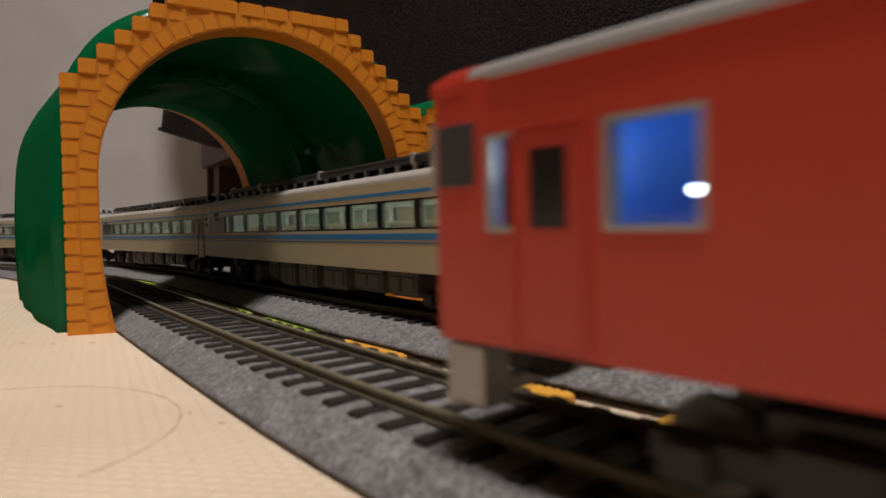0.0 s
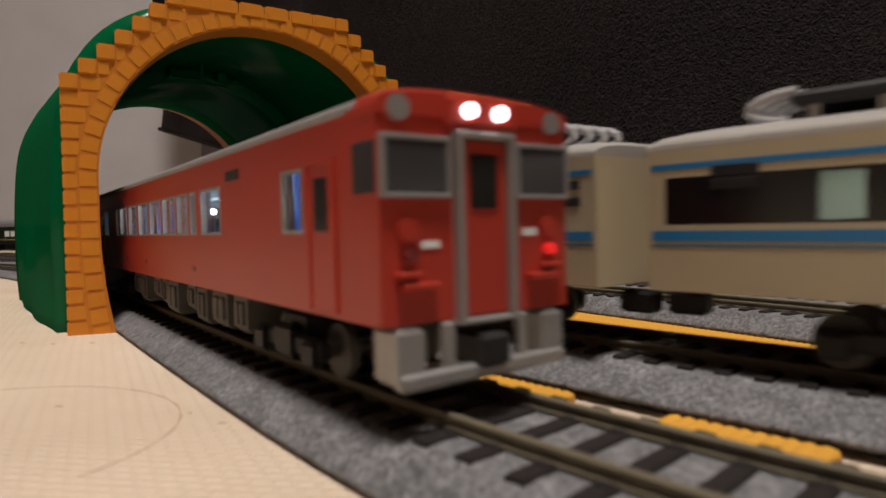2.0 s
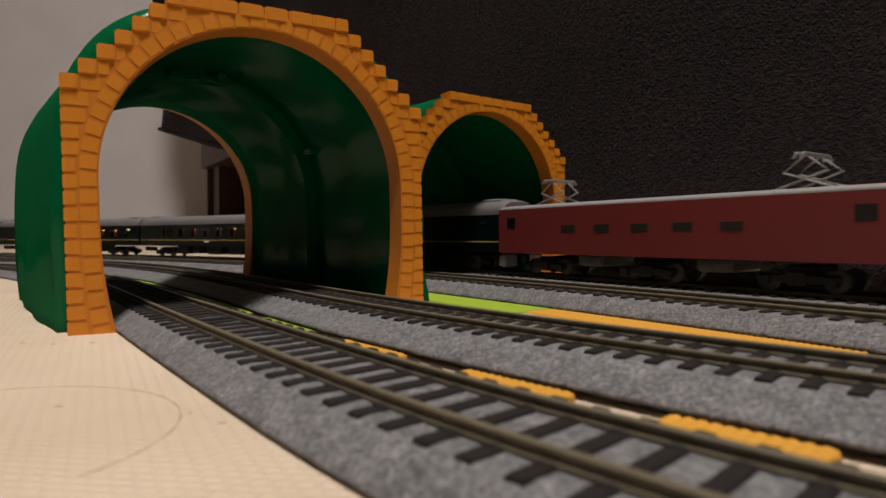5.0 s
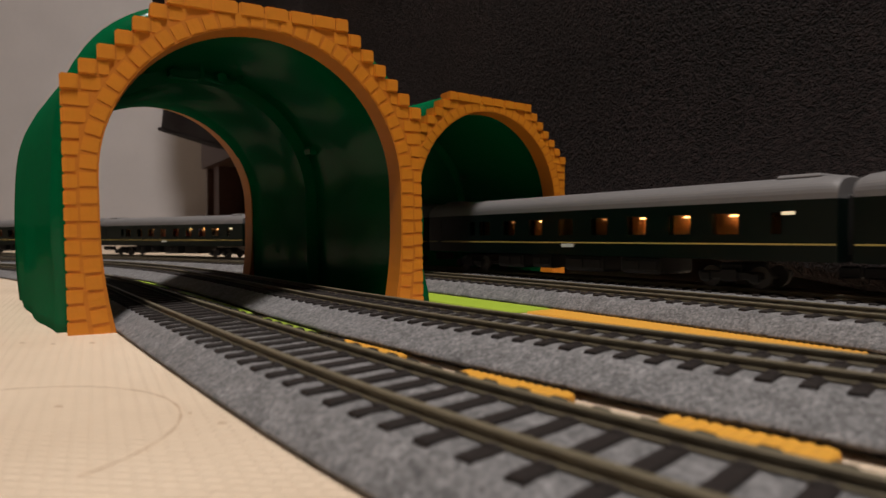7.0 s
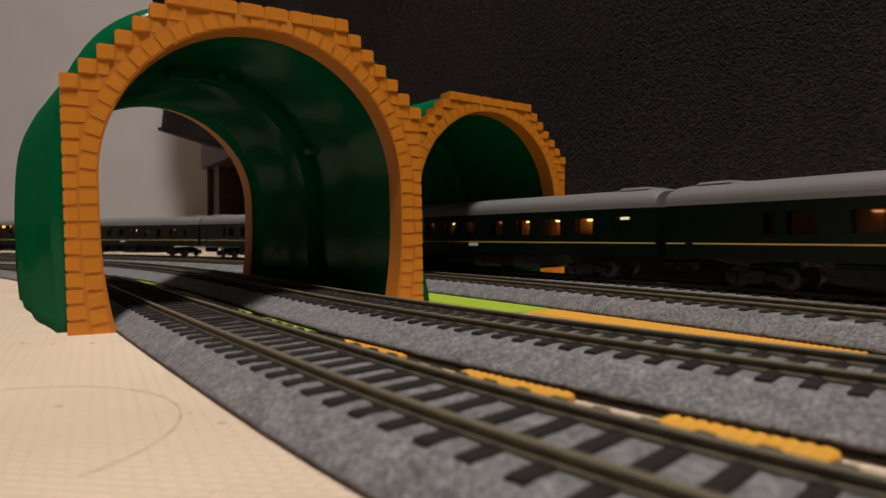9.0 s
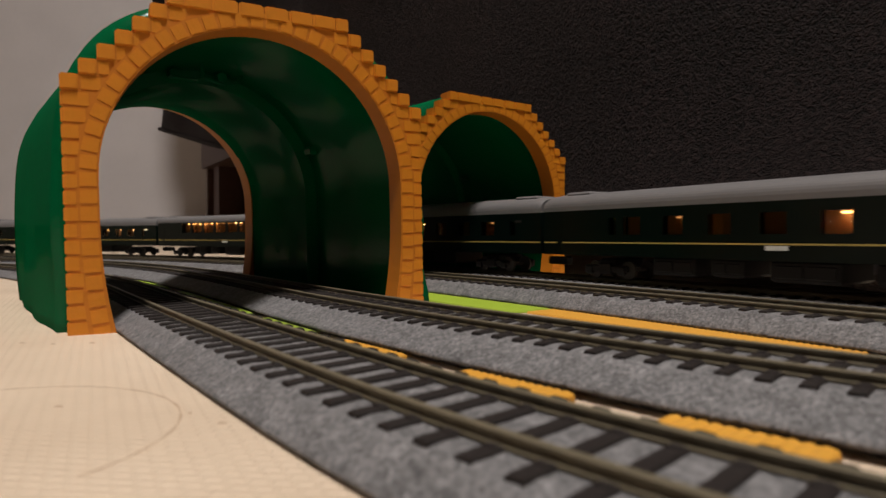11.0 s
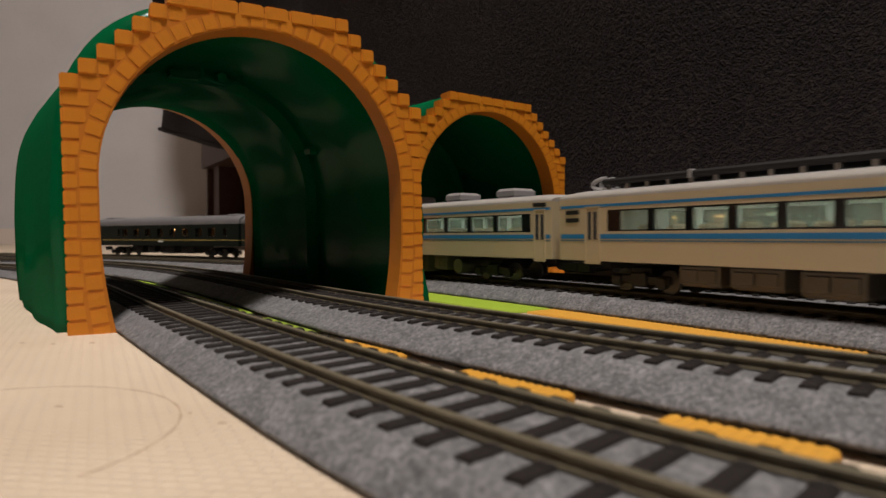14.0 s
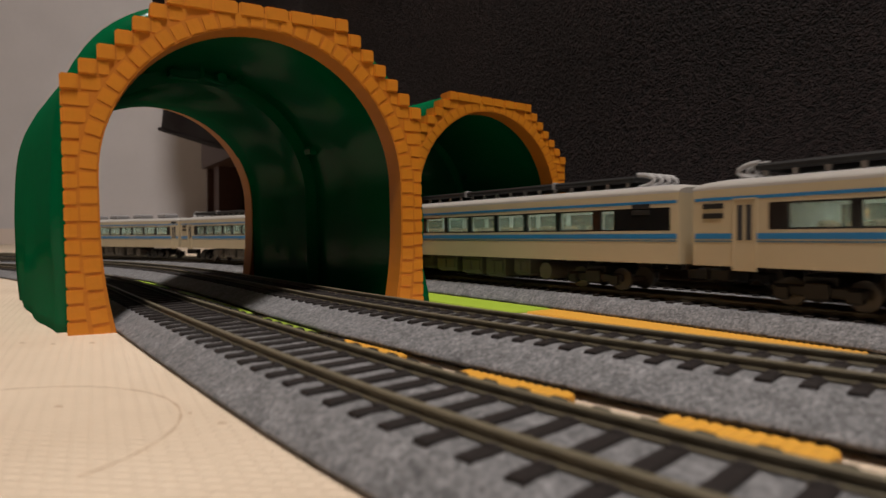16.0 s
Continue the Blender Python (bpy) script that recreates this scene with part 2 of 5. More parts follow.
# ---- mesh helpers ----
def box(bm, x0, x1, y0, y1, z0, z1, bevel=0.0):
    """A box in mm, with its upright and level edges chamfered if bevel is given."""
    if bevel:
        b = min(bevel, (x1 - x0) * 0.45, (y1 - y0) * 0.45, (z1 - z0) * 0.45)
        rings = [(z0, b), (z0 + b, 0), (z1 - b, 0), (z1, b)]
        vs = [[bm.verts.new((x * MM, y * MM, z * MM)) for x, y in ((x0 + i, y0 + i), (x1 - i, y0 + i), (x1 - i, y1 - i), (x0 + i, y1 - i))] for z, i in rings]
        bm.faces.new(vs[0][::-1]); bm.faces.new(vs[-1])
        for a, c in zip(vs, vs[1:]):
            for k in range(4):
                bm.faces.new((a[k], a[(k + 1) % 4], c[(k + 1) % 4], c[k]))
        return bm
    v = [bm.verts.new((x * MM, y * MM, z * MM)) for z in (z0, z1) for x, y in ((x0, y0), (x1, y0), (x1, y1), (x0, y1))]
    for f in ((3, 2, 1, 0), (4, 5, 6, 7), (0, 1, 5, 4), (1, 2, 6, 5), (2, 3, 7, 6), (3, 0, 4, 7)):
        bm.faces.new([v[i] for i in f])
    return bm


def tube(bm, p, q, r, seg=10, r2=None):
    """A round bar from p to q (mm), closed at both ends."""
    p, q = Vector(p), Vector(q)
    d = (q - p).normalized()
    a = d.orthogonal().normalized(); b = d.cross(a)
    r2 = r if r2 is None else r2
    rings = [[bm.verts.new((c + (a * math.cos(2 * math.pi * k / seg) + b * math.sin(2 * math.pi * k / seg)) * rr) * MM) for k in range(seg)] for c, rr in ((p, r), (q, r2))]
    for k in range(seg):
        bm.faces.new((rings[0][k], rings[0][(k + 1) % seg], rings[1][(k + 1) % seg], rings[1][k]))
    bm.faces.new(rings[0][::-1]); bm.faces.new(rings[1])
    return bm


def pipe(bm, pts, r, seg=8):
    """One bent round bar through points (mm)."""
    pts = [Vector(p) for p in pts]
    rings = []
    for k, p in enumerate(pts):
        d = (pts[min(k + 1, len(pts) - 1)] - pts[max(k - 1, 0)]).normalized()
        a = Vector((1, 0, 0)) if abs(d.x) < 0.9 else Vector((0, 0, 1))
        b = d.cross(a).normalized()
        a = b.cross(d)
        rings.append([p + (a * math.cos(2 * math.pi * q / seg) + b * math.sin(2 * math.pi * q / seg)) * r for q in range(seg)])
    loft(bm, rings)
    return bm


def loft(bm, rings, closed=True, cap=True):
    """Skins rows of points (mm) in order."""
    vs = [[bm.verts.new(Vector(p) * MM) for p in r] for r in rings]
    n = len(vs[0])
    for a, c in zip(vs, vs[1:]):
        for k in range(n if closed else n - 1):
            bm.faces.new((a[k], a[(k + 1) % n], c[(k + 1) % n], c[k]))
    if cap and closed:
        bm.faces.new(vs[0][::-1]); bm.faces.new(vs[-1])
    return vs


def part(name, bm, material, parent=None, label="", smooth=False, m=None):
    bmesh.ops.recalc_face_normals(bm, faces=bm.faces)
    me = bpy.data.meshes.new(name)
    bm.to_mesh(me)
    bm.free()
    if smooth:
        me.polygons.foreach_set("use_smooth", [True] * len(me.polygons))
    me.materials.append(material)
    ob = new(name, me)
    if parent:
        ob.parent = parent
    if m is not None:
        ob.matrix_basis = m
    return tagged(ob, label)


def again(ob, m, parent=None):
    """Another object on the same mesh."""
    o = new(ob.name.split(".")[0], ob.data)
    o.parent = parent or ob.parent
    o.matrix_basis = m
    return o


def bmn():
    return bmesh.new()


# ---- the lines of the tracks ----
class Line:
    """A track's centre line from headings (degrees left of +y) at lengths (mm), shifted to the right by offset."""

    def __init__(self, x0, y0, lengths, headings, offset=0.0, lo=-3200, hi=3400):
        u = np.arange(lo, hi, 2.0)
        rate = (headings[-1] - headings[-2]) / (lengths[-1] - lengths[-2])
        ls, hs = list(lengths) + [lengths[-1] + (180 - headings[-1]) / rate], list(headings) + [180]
        a = np.interp(u, ls, hs)
        w = np.hanning(21); w /= w.sum()
        a = np.radians(np.convolve(np.pad(a, 10, "edge"), w, "valid"))
        d = np.c_[-np.sin(a), np.cos(a)]
        p = np.vstack([[0, 0], np.cumsum((d[1:] + d[:-1]) / 2 * 2.0, 0)])
        p = p - p[np.argmin(abs(u))] + np.array([x0, y0])
        self.p = p + offset * np.c_[np.cos(a), np.sin(a)]
        s = np.r_[0, np.cumsum(np.hypot(*np.diff(self.p, axis=0).T))]
        self.s = s - np.interp(0, u, s)
        self.a = a

    def at(self, s):
        return Vector((np.interp(s, self.s, self.p[:, 0]), np.interp(s, self.s, self.p[:, 1]), 0))

    def heading(self, s):
        return float(np.interp(s, self.s, self.a))

    def spot(self, s, z=0.0, side=0.0):
        """+y runs along the line towards larger s."""
        h = self.heading(s)
        q = self.at(s) + Vector((math.cos(h), math.sin(h), 0)) * side
        return Matrix.Translation((q.x * MM, q.y * MM, z * MM)) @ Matrix.Rotation(h, 4, "Z")


INNER = (32.3, 23.1, [-110, -60, -10, 60, 120, 190, 270, 360, 470, 700], [28.6, 39.0, 48.5, 37.1, 36.2, 35.3, 40.9, 49.7, 61.0, 84.3])
OUTER = (145.6, -10.1, [-150, 60, 130, 190, 270, 360, 470, 700], [28.4, 28.6, 31.3, 34.3, 35.9, 43.4, 51.6, 68.8])
LINE_A = Line(*INNER)
LINE_B = Line(61.1, 47.0, [-110, -20, 60, 150, 250, 330, 430, 660], [28.4, 49.1, 41.5, 33.8, 36.9, 45.6, 56.8, 84.0])
LINE_C, LINE_D = Line(*OUTER), Line(*OUTER, offset=30)
# height of the near rail's top and how much higher the far rail lies (the strips are pushed under the outer edges)
for line, rail_z, cant in ((LINE_A, 4.9, 0.28), (LINE_B, 5.95, 0.35), (LINE_C, 5.95, 0.1), (LINE_D, 6.2, 0.1)):
    line.rail_z, line.cant = rail_z, cant


# ---- the room ----
def slab(name, x0, x1, y0, y1, z0, z1, material, label, category="wall"):
    return tagged(part(name, box(bmn(), x0 * 1000, x1 * 1000, y0 * 1000, y1 * 1000, z0 * 1000, z1 * 1000), material), label, category, kind="structure")


X0, X1, Y0, Y1, Z1 = -3.4, 3.6, -4.6, 1.75, 2.4
slab("floor", X0 - 0.1, X1 + 0.1, Y0 - 0.1, Y1 + 0.1, -0.1, 0, MAT, "cream vinyl floor mat with a woven relief", "floor")
slab("wall_north", X0, X1, Y1, Y1 + 0.1, 0, Z1, WALLPAPER, "pale grey textured wallpaper wall")
slab("wall_south", X0, X1, Y0 - 0.1, Y0, 0, Z1, DIMWALL, "unseen wall, darkened to cut bounced light")
slab("wall_west", X0 - 0.1, X0, Y0 - 0.1, Y1 + 0.1, 0, Z1, DIMWALL, "unseen wall, darkened to cut bounced light")
slab("wall_east", X1, X1 + 0.1, Y0 - 0.1, Y1 + 0.1, 0, Z1, DIMWALL, "unseen wall, darkened to cut bounced light")
slab("ceiling", X0 - 0.1, X1 + 0.1, Y0 - 0.1, Y1 + 0.1, Z1, Z1 + 0.1, CEILING, "plain unseen ceiling, dimmed to cut bounced light", "ceiling")
slab("baseboard", X0, X1, Y1 - 0.010, Y1, 0.0, 0.0445, WHITE_TRIM, "pale wooden baseboard along the wall", "baseboard")
slab("trim", X0, X1, Y1 - 0.016, Y1 - 0.010, 0.0, 0.017, WHITE_TRIM, "thin quarter moulding at the baseboard's foot", "trim")


def ceiling_lamp():
    bm = bmn()
    prof = [(0.0, 2399), (150, 2399), (230, 2370), (240, 2345), (220, 2325), (0.0, 2312)]
    rings = [[(LAMP[0] * 1000 + max(r, 0.5) * math.cos(k * math.pi / 16), LAMP[1] * 1000 + max(r, 0.5) * math.sin(k * math.pi / 16), z) for k in range(32)] for r, z in prof]
    loft(bm, rings)
    tagged(part("ceiling_lamp", bm, SHADE, smooth=True), "round white ceiling lamp, switched on", "lamp")


ceiling_lamp()


def crease():
    """A curved brown crease pressed into the mat."""
    bm = bmn()
    pts = [(-47.0 + 20.4 * math.cos(radians(a)), 58.6 + 20.4 * math.sin(radians(a))) for a in range(-28, 118, 4)]
    rings = []
    for k, (x, y) in enumerate(pts):
        d = Vector((x + 47.0, y - 58.6, 0)).normalized()
        w = 0.18 + 0.1 * math.sin(k * 1.7)
        p = Vector((x, y, 0))
        rings.append([p - d * w + Vector((0, 0, -0.05)), p - d * w * 0.5 + Vector((0, 0, 0.05)), p + d * w * 0.5 + Vector((0, 0, 0.05)), p + d * w + Vector((0, 0, -0.05))])
    loft(bm, rings)
    tagged(part("crease", bm, SMUDGE), "faint curved brown crease in the cream mat", "crease")
    rnd = random.Random(5)
    for x, y, r in ((-41, 66, 0.45), (-21.5, 60, 0.4), (-26, 63.5, 0.25), (-74, 121, 0.5), (-60, 106, 0.5), (-72, 106, 0.5), (-66, 105, 0.4)):
        x, y = x * 1.055, y * 1.055
        bm = bmn()
        n = 9
        loft(bm, [[(x + rr * math.cos(2 * math.pi * k / n) * (1 + 0.3 * rnd.random()), y + rr * math.sin(2 * math.pi * k / n) * 0.8, z) for k in range(n)] for rr, z in ((r, -0.02), (r * 0.9, 0.05), (r * 0.4, 0.12))])
        tagged(part("crumb", bm, SMUDGE), "small brown crumb lying on the mat", "crumb", "crumbs on the mat")


crease()


# ---- tracks ----
def box_at(bm, m, x0, x1, y0, y1, z0, z1):
    start = len(bm.verts)
    box(bm, x0, x1, y0, y1, z0, z1)
    bm.verts.ensure_lookup_table()
    for v in bm.verts[start:]:
        v.co = (m @ (v.co / MM)) * MM


def make_tie():
    bm = bmn()
    box(bm, -8.4, 8.4, -0.85, 0.85, 1.6, 3.5, 0.2)
    for sx in (-4.5, 4.5):
        for dx in (-1.0, 1.0):
            box(bm, sx + dx - 0.4, sx + dx + 0.4, -0.55, 0.55, 3.4, 3.65, 0.1)
    return bm


TIE_MESH = None
RAIL_SHAPE = [(-0.48, 3.3), (0.48, 3.3), (0.45, 3.5), (0.22, 3.62), (0.22, 4.02), (0.40, 4.12), (0.40, 4.42), (0.3, 4.5), (-0.3, 4.5), (-0.40, 4.42), (-0.40, 4.12), (-0.22, 4.02), (-0.22, 3.62), (-0.45, 3.5)]


def to_mm(m):
    m = m.copy()
    m.translation /= MM
    return m


def tilted(line, m):
    """A place on the line, lifted and canted with its rails."""
    slope = math.atan2(line.cant, 9.0)
    return m @ Matrix.Translation((0, 0, (line.rail_z + line.cant / 2 - 4.5) * MM)) @ Matrix.Rotation(-slope, 4, "Y")


def raised(line, x, z):
    """The height at x across the track of a point that lies at z on a level, low track."""
    return z + (line.rail_z + line.cant * (x + 4.5) / 9 - 4.5) * min(1.0, max(0.0, z / 2.9))


def railway_track(line, s0, s1, label, near_base=12.5, far_base=12.5, ends=(), lip=0.4, pitch=4.3):
    """Moulded roadbed, two rails and single ties on one length of track."""
    global TIE_MESH
    thing = tagged(new("railway_track"), label, "railway track", "model railway tracks")
    rnd = random.Random(int(s0 + line.p[0, 0]))
    n = int((s1 - s0) / 1.6)

    def flank(base):
        top = 8.9
        low = lip + 0.35
        slope = [(base - 1.5 - lip, 0.0), (base - 1.2 - lip, lip - 0.05), (base, lip), (base - 0.1, low)]
        slope += [(base + (top - base) * q, low + (2.9 - low) * q) for q in (0.2, 0.4, 0.6, 0.8, 0.95)]
        return slope + [(top - 0.5, 3.05), (7, 3.15), (5.5, 3.1), (3, 3.1)]
    prof = [(-x, z) for x, z in flank(near_base)] + [(0, 3.1)] + flank(far_base)[::-1]
    prof = [(x, raised(line, x, z)) for x, z in prof]
    bm = bmn()
    rings = []
    for k in range(n + 1):
        m = line.spot(s0 + (s1 - s0) * k / n)
        row = []
        for x, z in prof:
            e = 0.02 if z < 0.6 else 0.07
            q = m @ Vector(((x + rnd.uniform(-e, e)) * MM, 0, (z + rnd.uniform(-e, e)) * MM))
            row.append(q / MM)
        rings.append(row)
    loft(bm, rings)
    part("roadbed", bm, BALLAST, thing, "grey moulded ballast", smooth=True)
    for side in (-4.5, 4.5):
        bm = bmn()
        rings = []
        for k in range(0, n + 1, 3):
            m = tilted(line, line.spot(s0 + (s1 - s0) * k / n))
            rings.append([(m @ Vector(((side + x) * MM, 0, z * MM))) / MM for x, z in RAIL_SHAPE])
        loft(bm, rings)
        part("rail", bm, RAIL, thing, "browned nickel rail")
    # the rest of the line, farther off
    for e0, e1 in ends:
        steps = int((e1 - e0) / 12)
        at = [line.spot(e0 + (e1 - e0) * k / steps) for k in range(steps + 1)]
        lifted = [tilted(line, m) for m in at]
        bm = bmn()
        loft(bm, [[(m @ Vector((x * MM, 0, z * MM))) / MM for x, z in prof] for m in at])
        part("roadbed", bm, BALLAST, thing, "grey moulded ballast", smooth=True)
        for side in (-4.5, 4.5):
            bm = bmn()
            loft(bm, [[(m @ Vector(((side + x) * MM, 0, z * MM))) / MM for x, z in RAIL_SHAPE] for m in lifted])
            part("rail", bm, RAIL, thing, "browned nickel rail")
        bm = bmn()
        for k in range(int((e1 - e0) / pitch)):
            box_at(bm, to_mm(tilted(line, line.spot(e0 + 2.2 + pitch * k))), -8.4, 8.4, -0.85, 0.85, 2.0, 3.5)
        rest = part("tie", bm, TIE, thing)
        tagged(rest, "dark plastic ties", kind="stuff")
    if TIE_MESH is None:
        first = part("tie", make_tie(), TIE, thing)
        TIE_MESH = first.data
    else:
        first = new("tie", TIE_MESH)
        first.parent = thing
    first.matrix_basis = tilted(line, line.spot(s0 + 2.2))
    for k in range(1, int((s1 - s0) / pitch)):
        o = new("tie", TIE_MESH)
        o.parent = thing
        o.matrix_basis = tilted(line, line.spot(s0 + 2.2 + pitch * k))
    return thing


# nearest stretches carry the single ties; the rest of the loop lies behind the camera and out of sight
railway_track(LINE_A, -230, 930, "grey ballasted model track curving into the tunnel", 12.7, 12.5, [(930, 2460)], pitch=4.7)
railway_track(LINE_B, -230, 930, "grey ballasted model track beside the inner one", 14.4, 12.5, [(-2700, -230)], lip=0.85, pitch=4.05)
railway_track(LINE_C, -200, 980, "grey ballasted model track through the farther tunnel", 12.6, 12.5, [(-2460, -200)])
railway_track(LINE_D, -200, 980, "outermost grey ballasted model track by the blanket", 12.5, 12.5, [(-1460, -200), (980, 2720)])


def ribbed_strip(line, s0, s1, side, width, z, material, label):
    """A flat plastic strip with rounded cross ribs."""
    bm = bmn()
    n = max(4, int((s1 - s0) / 0.26))
    rings = []
    for k in range(n + 1):
        s = s0 + (s1 - s0) * k / n
        m = line.spot(s, side=side)
        h = z + 0.2 * abs(math.sin(s * math.pi / 1.3))
        e = 0.35 if k in (0, n) else 0
        rings.append([(m @ Vector((x * MM, 0, zz * MM))) / MM for x, zz in ((-width / 2 + e, 0), (-width / 2 + e, h - 0.4 - e), (-width / 2 + 0.4 + e, h - e), (width / 2 - 0.4 - e, h - e), (width / 2 - e, h - 0.4 - e), (width / 2 - e, 0))])
    loft(bm, rings)
    return tagged(part("ribbed_strip", bm, material), label, "plastic strip", "ribbed strips between the tracks")


# strips between the first two tracks, then between the second and third
for s0, s1, kind in ((23, 38, AMBER), (49, 66, AMBER), (80, 98, AMBER), (109, 134, LIME), (145, 218, LIME), (238, 283, LIME)):
    ribbed_strip(LINE_B, s0, s1, -17.4, 4.8, 1.0, kind, "amber ribbed plastic strip between two tracks" if kind is AMBER else "lime green ribbed plastic strip between two tracks")
ribbed_strip(LINE_C, 134, 208, -17.6, 9.6, 0.4, AMBER, "long amber ribbed plastic strip between two tracks")
ribbed_strip(LINE_C, 208.6, 283, -20.0, 14.0, 0.45, LIME, "long lime green ribbed plastic strip between two tracks")
ribbed_strip(LINE_A, 480, 620, -20.0, 12.0, 1.6, LIME, "lime green ribbed plastic strip beside the far curve")


# ---- toy tunnels ----
COURSE, STEP = 3.2, 3.25
HALF, INNER_HALF, SPRING, CROWN, RING = 39.5, 33.3, 31.0, 65.0, 3.7


def arch(half, spring, crown, n=40, flare=0.0, power=1.0):
    """Points (x, z) of a round-headed opening from its left foot to its right one."""
    pts = [(-(half - flare * max(0, 1 - z / 22) ** 2), z) for z in np.linspace(-1.2, spring, 9)[:-1]]
    for k in range(n + 1):
        c, s = math.cos(math.pi * k / n), math.sin(math.pi * k / n)
        pts.append((-half * math.copysign(abs(c) ** power, c), spring + (crown - spring) * abs(s) ** power))
    pts += [((half - flare * max(0, 1 - z / 22) ** 2), z) for z in np.linspace(spring, -1.2, 9)[1:]]
    return pts


def limit(j):
    return HALF if j < 16 else HALF - STEP * (j - 15)


def ring_edge(z):
    """Half width of the ring's outer edge at a height."""
    a, c = INNER_HALF + RING, CROWN + RING - SPRING
    return a if z <= SPRING else (a * math.sqrt(max(0, 1 - ((z - SPRING) / c) ** 2)))


BRICKS = {}


def brick_mesh(w, h):
    key = (round(w * 2) / 2, round(h * 2) / 2)
    if key not in BRICKS:
        bm = bmn()
        box(bm, -0.5, 0.5, -0.5, 0.5, -0.5, 0.5)
        bmesh.ops.bevel(bm, geom=bm.edges[:], offset=0.09 * MM, segments=2, affect="EDGES")
        for v in bm.verts:
            v.co = (v.co.x * key[0], v.co.y * 2.4, v.co.z * key[1])
            # thin bricks keep an even rounding
        me = bpy.data.meshes.new("brick")
        bm.to_mesh(me)
        bm.free()
        me.materials.append(ORANGE)
        BRICKS[key] = me
    return BRICKS[key], key


def portal(parent, m, bricks=True):
    """The brick front: a ring of wedge bricks and stepped courses on a backing; m is its place on the tunnel."""
    inner, outer = arch(INNER_HALF, SPRING, CROWN, flare=2.4), arch(INNER_HALF + RING, SPRING, CROWN + RING, flare=1.2)
    bm = bmn()
    rings = []
    for (x, z), (X, Z) in zip(inner, outer):
        rings.append([m @ Vector(p) for p in ((x, -1.03, z), (X, -1.03, Z), (X, 5.5, Z), (x, 5.5, z))])
    loft(bm, rings)
    part("arch_ring", bm, MORTAR, parent, "orange moulded arch behind the bricks", smooth=False)
    if not bricks:
        return
    for j in range(22):
        z0, z1 = j * COURSE if j else -1.2, (j + 1) * COURSE
        a = ring_edge(z1 if z1 < CROWN + RING else z0) - 0.8
        if z0 > CROWN + RING - 1.5:
            a = -0.01
        for sg in (-1, 1):
            lo, hi = sorted((sg * a, sg * (limit(j) - 0.35)))
            bm = bmn()
            box_at(bm, m, lo, hi, -0.86, 5.0, z0, z1 - 0.1 if j == 21 else z1)
            part("backing", bm, MORTAR, parent, "orange moulded face behind the bricks")
    rnd = random.Random(3)

    def lay(x, z, w, h, turn, out=0.0):
        me, (kw, kh) = brick_mesh(w, h)
        o = new("brick", me)
        o.parent = parent
        mm = m @ Matrix.Translation((x, 0.55 - out + rnd.uniform(-0.03, 0.03), z)) @ Matrix.Rotation(turn + rnd.uniform(-0.006, 0.006), 4, "Y") @ Matrix.Diagonal((w / kw, 1, h / kh, 1))
        mm.translation *= MM
        o.matrix_basis = mm
    # wedge bricks round the opening
    mid = arch(INNER_HALF + RING / 2, SPRING, CROWN + RING / 2, n=200, flare=1.8)
    pts = [Vector((x, 0, z)) for x, z in mid]
    cum = np.r_[0, np.cumsum([(b - a).length for a, b in zip(pts, pts[1:])])]
    count = int(cum[-1] / 3.35)
    for k in range(count):
        s = (k + 0.5) * cum[-1] / count
        x, z = np.interp(s, cum, [p.x for p in pts]), np.interp(s, cum, [p.z for p in pts])
        x2, z2 = np.interp(s + 0.5, cum, [p.x for p in pts]), np.interp(s + 0.5, cum, [p.z for p in pts])
        ang = math.atan2(z2 - z, x2 - x)
        lay(x, z, cum[-1] / count - 0.16, RING - 0.15, -ang, 0.5)
    # stepped courses
    for j in range(22):
        z = (j + 0.5) * COURSE
        a = max(ring_edge(j * COURSE + 1.0), 0)
        if j * COURSE > CROWN + RING - 2:
            a = 0
        for sg in (-1, 1):
            span = limit(j) - a + (0.5 if j % 2 else 0.0) + 2.0 * max(0, 1 - z / 22) ** 2
            if a == 0:
                span = limit(j)
            if span < 1.2:
                continue
            edge = limit(j)
            if j >= 15:
                # the outermost brick of each step stands proud
                lay(sg * (edge - STEP / 2), z, STEP - 0.1, COURSE - 0.08, 0, 0.7)
                edge, span = edge - STEP, span - STEP
                if span < 1.0:
                    continue
            c = max(1, round(span / (5.2 if j > 14 else 9)))
            w = span / c
            for k in range(c):
                lay(sg * (edge - (k + 0.5) * w), z, w - 0.17, COURSE - 0.17, 0, 0.7 if j == 21 else 0.36)


def station(t, length=99.6, drift=-12.9, turn=9.0):
    """The tunnel's cross-section plane at t from 0 (front) to 1 (rear), in mm."""
    return Matrix.Translation((drift * t ** 1.4, length * t, 0)) @ Matrix.Rotation(radians(turn) * t, 4, "Z")


